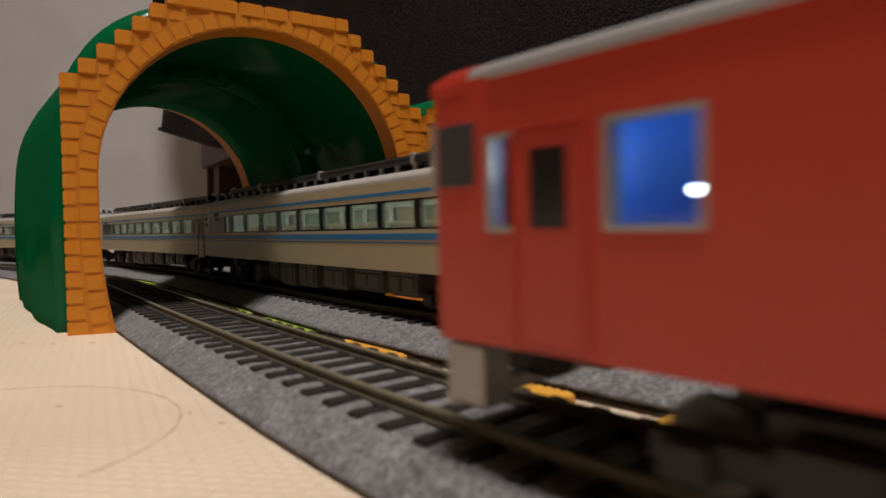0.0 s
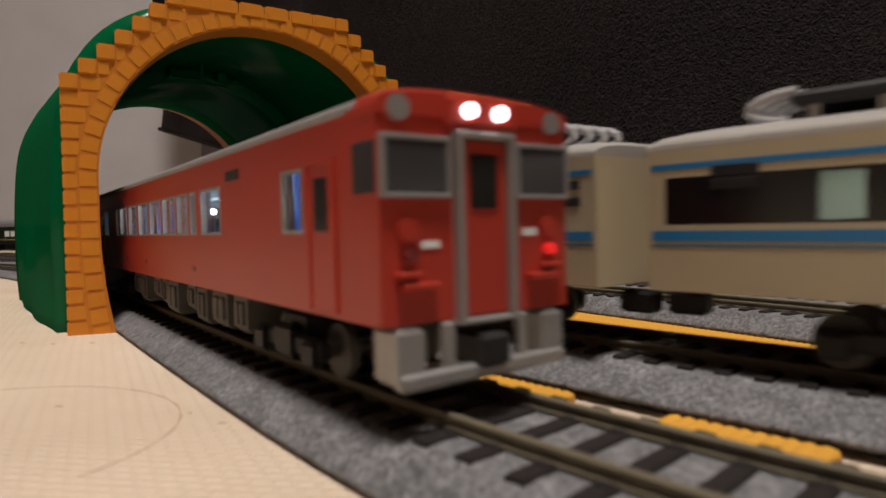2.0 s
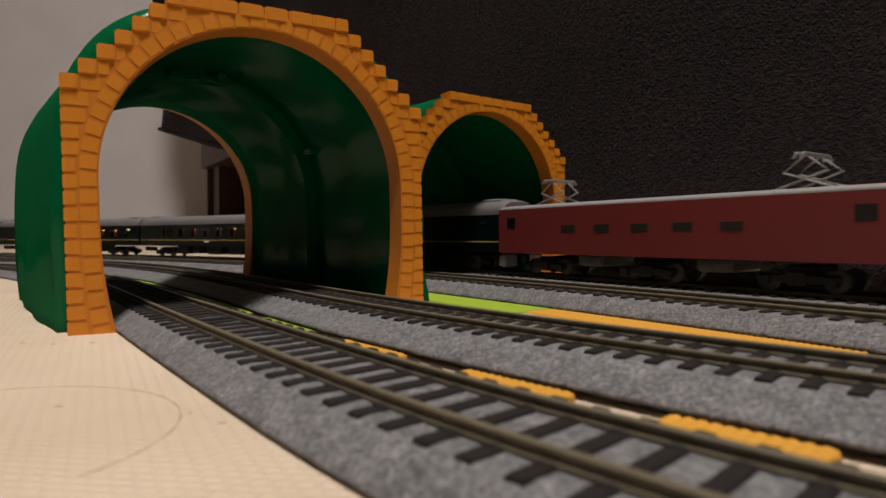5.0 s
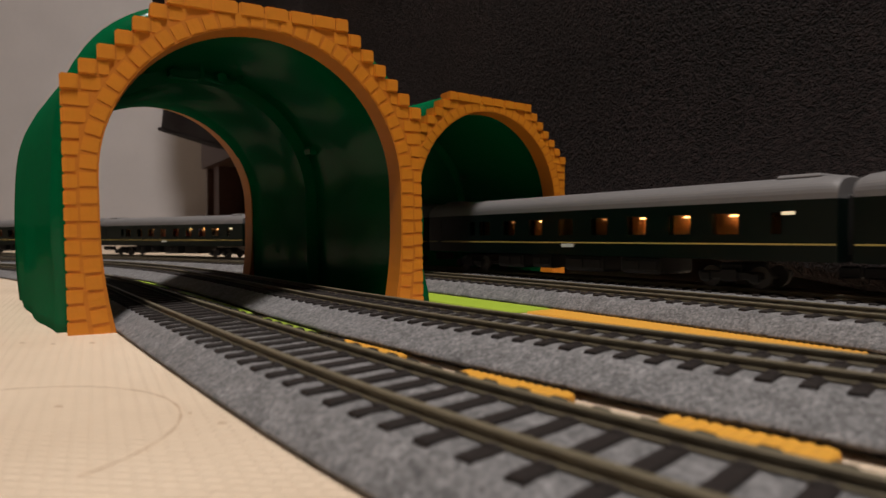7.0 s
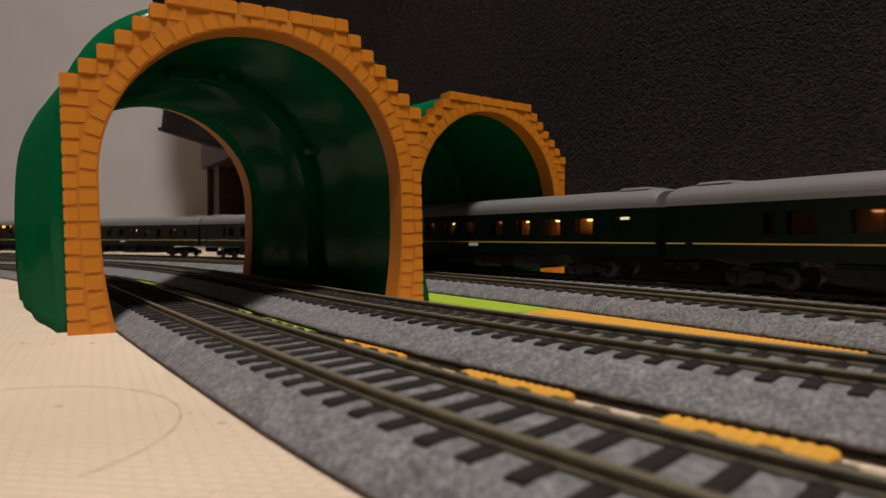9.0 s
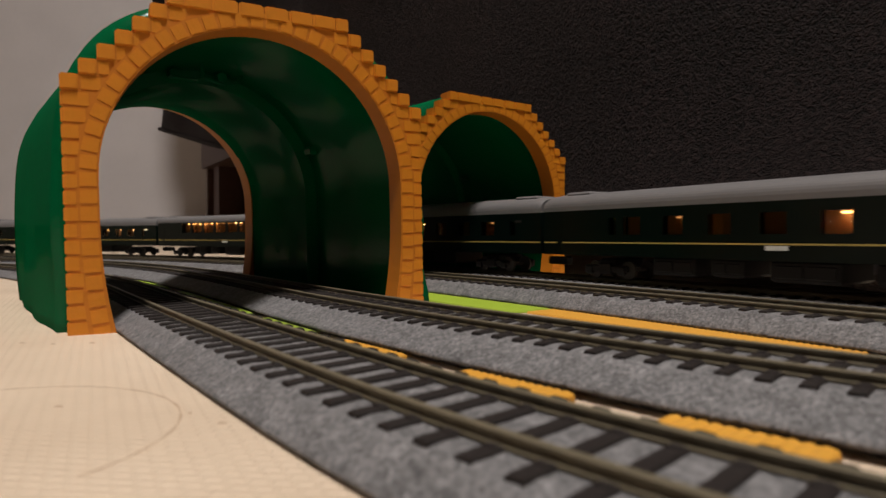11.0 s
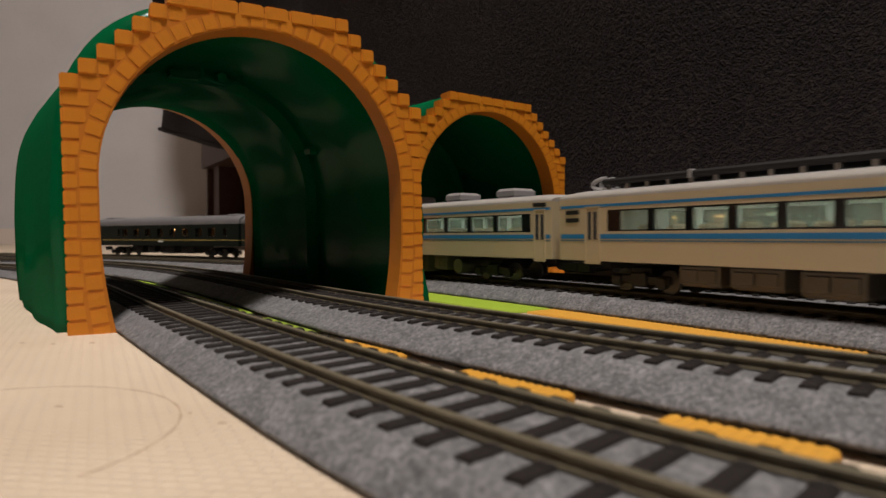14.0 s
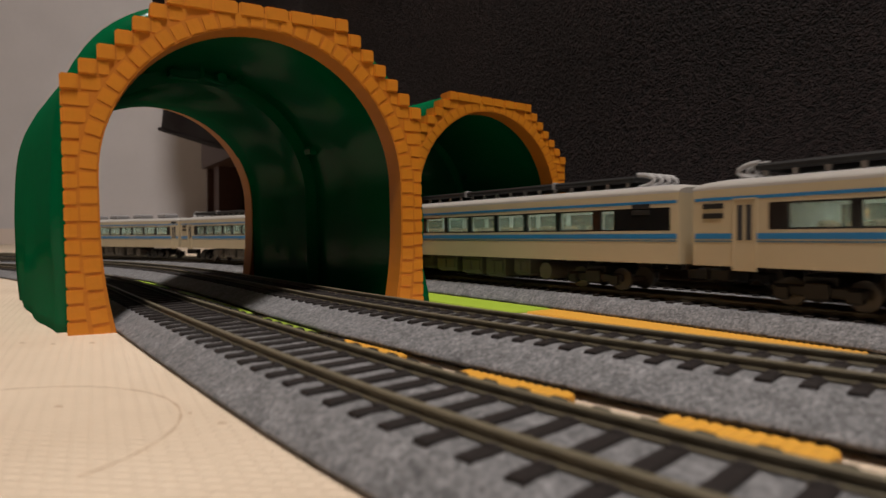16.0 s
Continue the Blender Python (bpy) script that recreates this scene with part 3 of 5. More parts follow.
def toy_tunnel(label):
    thing = tagged(new("toy_tunnel"), label, "toy tunnel", "toy tunnels over the tracks")
    # inside: a wider front bay, a rib, then a narrower rear bay
    bm = bmn()
    rings = []
    ts = [0.055, 0.12, 0.2, 0.3, 0.4, 0.49, 0.53, 0.536, 0.57, 0.63, 0.72, 0.85, 0.95]
    for t in ts:
        wide = 37.6 if t < 0.533 else 34.0
        half, crown = wide + 0.5 * math.sin(t * 20), (68.0 if t < 0.533 else 64.6) + 0.4 * math.sin(t * 17 + 1)
        rings.append([station(t) @ Vector((x, 0, z)) for x, z in arch(half, SPRING, crown)])
    n_in = len(rings)
    # outside: lumpy hillside
    outs = []
    for t in (0.05, 0.10, 0.2, 0.3, 0.4, 0.5, 0.6, 0.7, 0.8, 0.9, 0.95):
        bulge = 3.0 + 4.0 * math.sin(math.pi * min(1, t * 1.15)) ** 0.8
        row = []
        pts = arch(HALF + 0.9, 31, 71.0, power=0.76)
        for k, (x, z) in enumerate(pts):
            a = k / (len(pts) - 1) * math.pi
            nz = noise.noise(Vector((x * 0.05, t * 5.0, z * 0.05 + 3)))
            low = max(0.0, 1 - z / 62)
            push = (bulge - 3.0) * (0.25 + 0.9 * low) + nz * 2.6 * min(1, t * 6)
            if x < 0:
                push *= 0.5
            if x > 20:
                push += (2.0 + 0.8 * math.sin(z * 0.28 + 1.2)) * max(0.0, 1 - z / 50) ** 0.5
            row.append(station(t) @ Vector((x - math.cos(a) * push, 0, z + math.sin(a) * push * 0.35 if z > 1 else z)))
        outs.append(row)
    rings_all = rings[::-1] + outs
    rows = loft(bm, rings_all, closed=False)
    # the rib's two edges stay sharp
    for i, t in enumerate(ts):
        if t in (0.53, 0.536):
            row = rows[n_in - 1 - i]
            for a, b in zip(row, row[1:]):
                bm.edges.get((a, b)).smooth = False
    shell = part("shell", bm, GREEN, thing, "glossy moulded green hillside shell", smooth=True)
    sol = shell.modifiers.new("close", "SOLIDIFY")
    sol.thickness = 0.7 * MM
    sol.offset = 0
    portal(thing, station(0.0))
    portal(thing, station(0.955) , bricks=False)
    # bosses and a hook moulded inside
    for x, z, r in ((33.2, 45.9, 1.5), (-7.6, 65.2, 1.3), (5.5, 65.4, 1.5)):
        p, q = station(0.51) @ Vector((x, 0, z)), station(0.475) @ Vector((x, 0, z))
        part("boss", tube(bmn(), p, q, r * 1.1, 6, r), GREEN, thing, smooth=False)
    bm = bmn()
    pipe(bm, [station(0.45) @ Vector(p) for p in ((-9, 0, 63.2), (-5, 0, 63.0), (-2.4, 0, 63.2), (-1.2, 0, 64.2), (-1, 0, 66), (-1, 0, 68.6))], 0.55)
    pipe(bm, [station(0.47) @ Vector(p) for p in ((0.4, 0, 64.2), (3.2, 0, 63.4), (6, 0, 63.0), (9, 0, 64.2), (11, 0, 66.6))], 0.6)
    part("hook", bm, GREEN, thing)
    return thing


def place(x, y, deg, lean=0.0):
    """A tunnel's place; it leans to its left about its right foot, which stands on the edge of a roadbed."""
    foot = Matrix.Translation((HALF * MM, 0, 1.0 * MM))
    return Matrix.Translation((x * MM, y * MM, 0)) @ Matrix.Rotation(radians(deg), 4, "Z") @ foot @ Matrix.Rotation(radians(-lean), 4, "Y") @ Matrix.Translation((-HALF * MM, 0, 0))


tunnel = toy_tunnel("green plastic hill tunnel with an orange brick portal over two tracks")
tunnel.matrix_basis = place(-39.2, 140.8, 31, 1.1)
second = copy_thing(tunnel, place(18, 235, 36))
tagged(second, "green plastic hill tunnel with an orange brick portal beside the blanket")


# ---- bed with the fleece blanket ----
def bed_side(s, off=0.0):
    """A point on the blanket's line, s mm along the tracks' way."""
    h = radians(33)
    n, d = Vector((math.cos(h), math.sin(h), 0)), Vector((-math.sin(h), math.cos(h), 0))
    return n * (219 + off) + d * s


def blanket():
    bm = bmn()
    cols = [-700 + 14.0 * k for k in range(161)]
    rings = []
    for s in cols:
        hem = 3.5 + 0.125 * min(125.0, max(0.0, s - 75)) + 0.174 * max(0.0, s - 200) + 0.02 * max(0.0, s - 1045)
        top = 640
        row = []
        near = 1 / (1 + math.exp((s - 150) / 40))
        for j in range(41):
            v = (j / 40) ** 1.5
            z = hem + (top - hem) * v
            fold = 16 * math.sin(s * 0.017 + v * 5.2) + 5 * math.sin(s * 0.05 - v * 3.0 + 1) + 10 * noise.noise(Vector((s * 0.006, v * 4, 0)))
            far = 1 / (1 + math.exp(-(s - 240) / 50))
            lean = (95 * (1 - far) + 4 * far) * (1 - math.exp(-(z - hem) / 115))
            fold *= min(1, 0.25 + v * 2)
            p = bed_side(s, 12 + lean + fold - 42 * near * math.exp(-(z - hem) / 22))
            row.append((p.x, p.y, z + 9.0 * (1 - v)))
        # roll of the hem
        for q in (-10, 35, 80, 125, 170, 215):
            a = radians(q)
            p = bed_side(s, 10 - 42 * near - 4.5 * math.sin(a) + 3.0)
            row.insert(0, (p.x, p.y, hem + 4.2 + 4.6 * math.cos(a)))
        # over the mattress
        for off, z in ((110, 655), (300, 660), (790, 660)):
            p = bed_side(s, off)
            row.append((p.x, p.y, z + 6 * math.sin(s * 0.03 + off)))
        rings.append(row)
    loft(bm, rings, closed=False)
    ob = part("fleece_blanket", bm, FLEECE, smooth=True)
    sol = ob.modifiers.new("thick", "SOLIDIFY")
    sol.thickness = 6 * MM
    tagged(ob, "dark brown fleece blanket hanging over the side of a bed", "blanket")
    bed = tagged(new("bed"), "dark wooden bed frame under a brown blanket", "bed")
    m = Matrix.Rotation(radians(33), 4, "Z")
    bm = bmn(); box_at(bm, m, 330, 780, -680, 1520, 300, 640)
    part("mattress", bm, CEILING, bed)
    bm = bmn(); box_at(bm, m, 320, 790, -690, 1530, 180, 298)
    part("bed_frame", bm, WOOD, bed)
    # Unseen panels, added only to keep lamp light from under the bed.
    for o0, o1, s0, s1 in ((770, 785, -680, 1520), (330, 770, -690, -675), (330, 770, 1515, 1530)):
        bm = bmn(); box_at(bm, m, o0, o1, s0, s1, 0, 179)
        part("side_panel", bm, WOOD, bed)
    for s in (-640, 1450):
        for o in (340, 715):
            bm = bmn(); box_at(bm, m, o, o + 50, s, s + 50, 0, 182)
            part("leg", bm, WOOD, bed)


blanket()


# ---- trains ----
# A vehicle's own space: +y along the track, x across, z up from the rail top, in mm.
FLOOR, SILL, SHOULDER, HALF_W = 9.6, 7.3, 23.0, 9.3


def bogie(parent, y, material, wheelbase=13.0):
    b = part("bogie", box(bmn(), -6.6, 6.6, y - 3, y + 3, 3.0, 6.4, 0.5), material, parent)
    for sx in (-1, 1):
        bm = bmn()
        box(bm, min(sx * 6.6, sx * 7.6), max(sx * 6.6, sx * 7.6), y - wheelbase / 2 - 2, y + wheelbase / 2 + 2, 2.2, 4.4, 0.4)
        part("side_frame", bm, material, b)
        for d in (-wheelbase / 2, wheelbase / 2):
            bm = bmn()
            box(bm, min(sx * 6.8, sx * 8.2), max(sx * 6.8, sx * 8.2), y + d - 1.3, y + d + 1.3, 1.4, 4.2, 0.5)
            part("axle_box", bm, material, b)
        bm = bmn()
        box(bm, min(sx * 6.8, sx * 8.0), max(sx * 6.8, sx * 8.0), y - 2.2, y + 2.2, 1.6, 5.2, 0.5)
        part("spring", bm, material, b)
    for d in (-wheelbase / 2, wheelbase / 2):
        bm = bmn()
        tube(bm, (-4.9, y + d, 2.8), (-4.0, y + d, 2.8), 2.8, 18)
        tube(bm, (4.0, y + d, 2.8), (4.9, y + d, 2.8), 2.8, 18)
        tube(bm, (-6.5, y + d, 2.8), (6.5, y + d, 2.8), 0.6, 8)
        part("wheelset", bm, GREYBOX, b, "dark metal wheels")
    return b


def roof_mesh(L, shoulder, crown, half=HALF_W, end_drop=0.0, n=24):
    """A rounded roof; its ends fall off by end_drop."""
    bm = bmn()
    rings = []
    for y, e in ((-L / 2, 1.0), (-L / 2 + 1.2, 0.35), (-L / 2 + 4, 0.0), (L / 2 - 4, 0.0), (L / 2 - 1.2, 0.35), (L / 2, 1.0)):
        row = []
        for k in range(n + 1):
            a = math.pi * k / n
            x = -math.cos(a)
            x = math.copysign(abs(x) ** 0.75, x) * half
            row.append((x, y, shoulder + (crown - shoulder - end_drop * e) * math.sin(a) ** 0.7))
        row += [(half, y, shoulder - 0.05), (-half, y, shoulder - 0.05)]
        rings.append(row)
    loft(bm, rings)
    return bm


def wall_sheet(bm, x, inward, ys, zs, keep):
    """One sheet of wall across the cells that keep() takes, made solid inwards."""
    grid = {}
    faces = []
    for i in range(len(ys) - 1):
        for j in range(len(zs) - 1):
            if keep((ys[i] + ys[i + 1]) / 2, (zs[j] + zs[j + 1]) / 2):
                q = []
                for a, b in ((i, j), (i + 1, j), (i + 1, j + 1), (i, j + 1)):
                    if (a, b) not in grid:
                        grid[a, b] = bm.verts.new((x * MM, ys[a] * MM, zs[b] * MM))
                    q.append(grid[a, b])
                faces.append(bm.faces.new(q if inward < 0 else q[::-1]))
    if faces:
        r = bmesh.ops.extrude_face_region(bm, geom=faces)
        bmesh.ops.translate(bm, verts=[v for v in r["geom"] if isinstance(v, bmesh.types.BMVert)], vec=(inward * 0.7 * MM, 0, 0))


def hull(parent, L, body, windows, z0, z1, roof, crown=25.2, band=None, half=HALF_W, sill=SILL, glass=None, frame_mat=None, shoulder=SHOULDER):
    """Side walls with real window openings, ends, floor, roof and panes. windows: (y0, y1) spans between z0 and z1. band: (y0, y1) for a dark window band."""
    windows = sorted(windows)
    ys = sorted({-L / 2, L / 2, *(v for w in windows for v in w), *(band or ())})
    zs = [sill, z0 - 0.35, z0, z1, z1 + 0.35, shoulder]

    def hole(y, z):
        return z0 < z < z1 and any(a < y < b for a, b in windows)

    def banded(y, z):
        return bool(band) and band[0] < y < band[1] and z0 - 0.35 < z < z1 + 0.35
    for sg in (-1, 1):
        bm = bmn()
        wall_sheet(bm, sg * half, -sg, ys, zs, lambda y, z: not hole(y, z) and not banded(y, z))
        w = part("side_wall", bm, body, parent)
        if band:
            bm = bmn()
            wall_sheet(bm, sg * half, -sg, ys, zs, lambda y, z: banded(y, z) and not hole(y, z))
            part("window_band", bm, BLACKBAND, w, "glossy black window band")
    t = 0.7
    for e in (-1, 1):
        y0, y1 = sorted((e * L / 2, e * (L / 2 - t)))
        part("end_wall", box(bmn(), -half + t, half - t, y0, y1, sill, shoulder), body, parent)
    part("floor", box(bmn(), -half + t, half - t, -L / 2 + t, L / 2 - t, FLOOR - 1.0, FLOOR), DARK, parent)
    part("roof", roof_mesh(L, shoulder, crown, half, 0.8), roof, parent, smooth=False)
    for sg in (-1, 1):
        for a, w in windows:
            x0, x1 = sorted((sg * (half - 0.12), sg * (half - 0.35)))
            pane = part("window", box(bmn(), x0, x1, a, w, z0, z1), glass or GLASS, parent)
            pane.visible_shadow = False
            if frame_mat:
                bm = bmn()
                X0, X1 = sorted((sg * (half + 0.12), sg * (half - 0.5)))
                f = 0.2
                box(bm, X0, X1, a - f, a + 0.12, z0 - f, z1 + f); box(bm, X0, X1, w - 0.12, w + f, z0 - f, z1 + f)
                box(bm, X0, X1, a + 0.12, w - 0.12, z0 - f, z0 + 0.12); box(bm, X0, X1, a + 0.12, w - 0.12, z1 - 0.12, z1 + f)
                part("window_frame", bm, frame_mat, pane, "thin pale metal frame")


def seats(parent, y0, y1, pitch, material, z=FLOOR, h=5.2):
    y = y0
    while y < y1:
        for sx in (-1, 1):
            bm = bmn()
            a, b = sorted((sx * 2.2, sx * 7.8))
            box(bm, a, b, y, y + 2.6, z, z + 2.6, 0.4)
            box(bm, a, b, y + 2.2, y + 3.3, z, z + h, 0.5)
            part("seat", bm, material, parent)
        y += pitch


def underboxes(parent, spans, material, zlo=1.6):
    rnd = random.Random(len(spans))
    for y0, y1 in spans:
        d = rnd.uniform(0, 1.4)
        w = 7.9 - 0.6 * d
        b = part("underfloor_box", box(bmn(), -w, w, y0, y1, zlo + d, SILL + 0.2, 0.7), material, parent)
        m = (y0 + y1) / 2
        for sx in (-1, 1):
            for c0, c1 in ((y0 + 1, m - 0.4), (m + 0.4, y1 - 1)):
                a, c = sorted((sx * (w - 0.3), sx * (w + 0.35)))
                part("cover", box(bmn(), a, c, c0, c1, zlo + d + 1.0, SILL - 1, 0.25), material, b)


def lining(parent, L, windows, z0, z1, material, top, half=HALF_W - 0.9):
    """Pale inner walls with the same openings, and the ceiling between them."""
    ys = sorted({-L / 2 + 1, L / 2 - 1, *(v for w in windows for v in w)})
    for sg in (-1, 1):
        bm = bmn()
        wall_sheet(bm, sg * half, -sg * 0.4, ys, [FLOOR, z0, z1, top], lambda y, z: not (z0 < z < z1 and any(a < y < b for a, b in windows)))
        part("inner_wall", bm, material, parent)


def air_tank(parent, y, material, r=2.3):
    bm = bmn()
    tube(bm, (-8.0, y, 4.0), (8.0, y, 4.0), r, 18)
    part("air_tank", bm, material, parent)


def stripe(parent, L0, L1, z0, z1, material, half=HALF_W, name="stripe", label="", proud=0.06):
    bm = bmn()
    for sg in (-1, 1):
        a, b = sorted((sg * (half - 0.2), sg * (half + proud)))
        box(bm, a, b, L0, L1, z0, z1)
    part(name, bm, material, parent, label)


def door(parent, y, w, material, z0=SILL - 0.8, z1=20.6, half=HALF_W, window=True):
    for sg in (-1, 1):
        bm = bmn()
        a, b = sorted((sg * (half - 0.4), sg * (half + 0.10)))
        box(bm, a, b, y - w / 2, y + w / 2, z0, z1, 0.12)
        d = part("door", bm, material, parent)
        bm = bmn()
        a, b = sorted((sg * (half), sg * (half + 0.25)))
        for q in (y - w / 2 - 0.3, y + w / 2):
            box(bm, a, b, q, q + 0.3, z0, z1)
        box(bm, a, b, y - w / 2 - 0.3, y + w / 2 + 0.3, z1, z1 + 0.35)
        part("door_edge", bm, material, d)
        if window:
            bm = bmn()
            a, b = sorted((sg * (half + 0.05), sg * (half + 0.16)))
            box(bm, a, b, y - w * 0.28, y + w * 0.28, 14.8, 19.4, 0.05)
            part("door_window", bm, BLACKBAND, d, "dark door pane")


def coupler(parent, L):
    for e in (-1, 1):
        bm = bmn()
        y0, y1 = sorted((e * (L / 2 - 3), e * (L / 2 + 1.6)))
        box(bm, -1.3, 1.3, y0, y1, 3.4, 6.2, 0.4)
        part("coupler", bm, DARK, parent)


def cab_face_red(parent, e, L):
    """Flat railcar front with a middle door, two windscreens, lamps and a pilot."""
    y = e * L / 2
    def slab_y(bm, x0, x1, z0, z1, out, bevel=0.15):
        a, b = sorted((y - e * 0.3, y + e * out))
        box(bm, x0, x1, a, b, z0, z1, bevel)
        return bm
    bm = bmn()
    for x0, x1 in ((-2.9, -2.3), (2.3, 2.9)):
        slab_y(bm, x0, x1, 7.0, 22.6, 0.9)
    slab_y(bm, -2.3, 2.3, 22.0, 22.6, 0.9)
    slab_y(bm, -2.3, 2.3, 7.0, 7.5, 0.9)
    part("door_frame", bm, STEEL, parent, "grey gangway door frame")
    d = part("end_door", slab_y(bmn(), -2.25, 2.25, 7.6, 21.9, 0.25), RED, parent)
    part("door_window", slab_y(bmn(), -1.3, 1.3, 16.4, 20.8, 0.4, 0.05), BLACKBAND, d)
    for sx in (-1, 1):
        a, b = sorted((sx * 3.6, sx * 8.9))
        w = part("windscreen", slab_y(bmn(), a, b, 17.6, 21.6, 0.45, 0.1), SCREEN, parent, "grey reflecting windscreen")
        bm = bmn()
        for x0, x1, z0, z1 in ((a - 0.35, b + 0.35, 17.2, 17.6), (a - 0.35, b + 0.35, 21.6, 22.0), (a - 0.35, a, 17.6, 21.6), (b, b + 0.35, 17.6, 21.6)):
            slab_y(bm, x0, x1, z0, z1, 0.6, 0.08)
        part("windscreen_frame", bm, STEEL, w)
        # corner glass on the side
        bm = bmn()
        x0, x1 = sorted((sx * (HALF_W - 0.3), sx * (HALF_W + 0.12)))
        y0, y1 = sorted((y - e * 0.3, y - e * 3.6))
        box(bm, x0, x1, y0, y1, 17.6, 21.6, 0.1)
        part("corner_window", bm, SCREEN, parent)
        # tail lamp, step and hand rail
        bm = bmn(); tube(bm, (sx * 7.0, y, 12.8), (sx * 7.0, y + e * 0.8, 12.8), 0.5, 12)
        part("tail_lamp", bm, TAILRED if sx > 0 else MAROON, parent, "small red tail lamp")
        bm = bmn(); tube(bm, (sx * 7.0, y, 14.8), (sx * 7.0, y + e * 0.5, 14.8), 0.9, 12)
        part("marker_ring", bm, RED, parent)
        bm = bmn()
        slab_y(bm, min(sx * 4.6, sx * 7.8), max(sx * 4.6, sx * 7.8), 10.2, 10.7, 0.9, 0.1)
        slab_y(bm, min(sx * 6.2, sx * 8.2), max(sx * 6.2, sx * 8.2), 11.2, 11.6, 0.9, 0.1)
        part("step", bm, RED, parent)
        part("number_bar", slab_y(bmn(), min(sx * 4.2, sx * 5.8), max(sx * 4.2, sx * 5.8), 14.0, 14.7, 0.1, 0.02) if sx > 0 else slab_y(bmn(), -5.8, -4.2, 13.3, 13.9, 0.1, 0.02), WHITEMARK, parent, "pale worn bar of lettering")
        bm = bmn(); tube(bm, (sx * 7.6, y - e * 2.6, 24.0), (sx * 7.6, y + e * 0.3, 24.0), 1.0, 14)
        part("roof_horn", bm, STEEL, parent)
    for x in (-1.5, 1.5):
        bm = bmn(); tube(bm, (x, y - e * 1.2, 24.2), (x, y + e * 0.9, 24.2), 0.6, 16)
        part("headlamp", bm, HEADLAMP, parent, "glowing white headlamp")
    bm = bmn(); slab_y(bm, -3.6, 3.6, 22.9, 25.4, 0.55, 0.5)
    part("lamp_case", bm, RED, parent)
    # pilot
    pilot = part("pilot", slab_y(bmn(), -8.2, 8.2, 2.4, 3.8, 0.7, 0.3), STEEL, parent, "pale grey pilot guard")
    for x0, x1 in ((-8.3, -5.9), (5.9, 8.3)):
        bm = bmn()
        a, b = sorted((y - e * 3.0, y + e * 0.4))
        box(bm, x0, x1, a, b, 2.6, 7.4, 0.5)
        part("pilot_post", bm, STEEL, pilot)
    for x0, x1 in ((-4.2, -3.2), (3.2, 4.2)):
        part("pilot_post", slab_y(bmn(), x0, x1, 3.6, 7.4, 0.4, 0.2), STEEL, pilot)


def ball(bm, c, r):
    """A small round bulb."""
    rings = [[(c[0] + r * math.sin(q) * math.cos(k * math.pi / 5), c[1] + r * math.sin(q) * math.sin(k * math.pi / 5), c[2] - r * math.cos(q)) for k in range(10)] for q in (0.25, 0.8, 1.4, 2.0, 2.6, 2.95)]
    loft(bm, rings)
    return bm


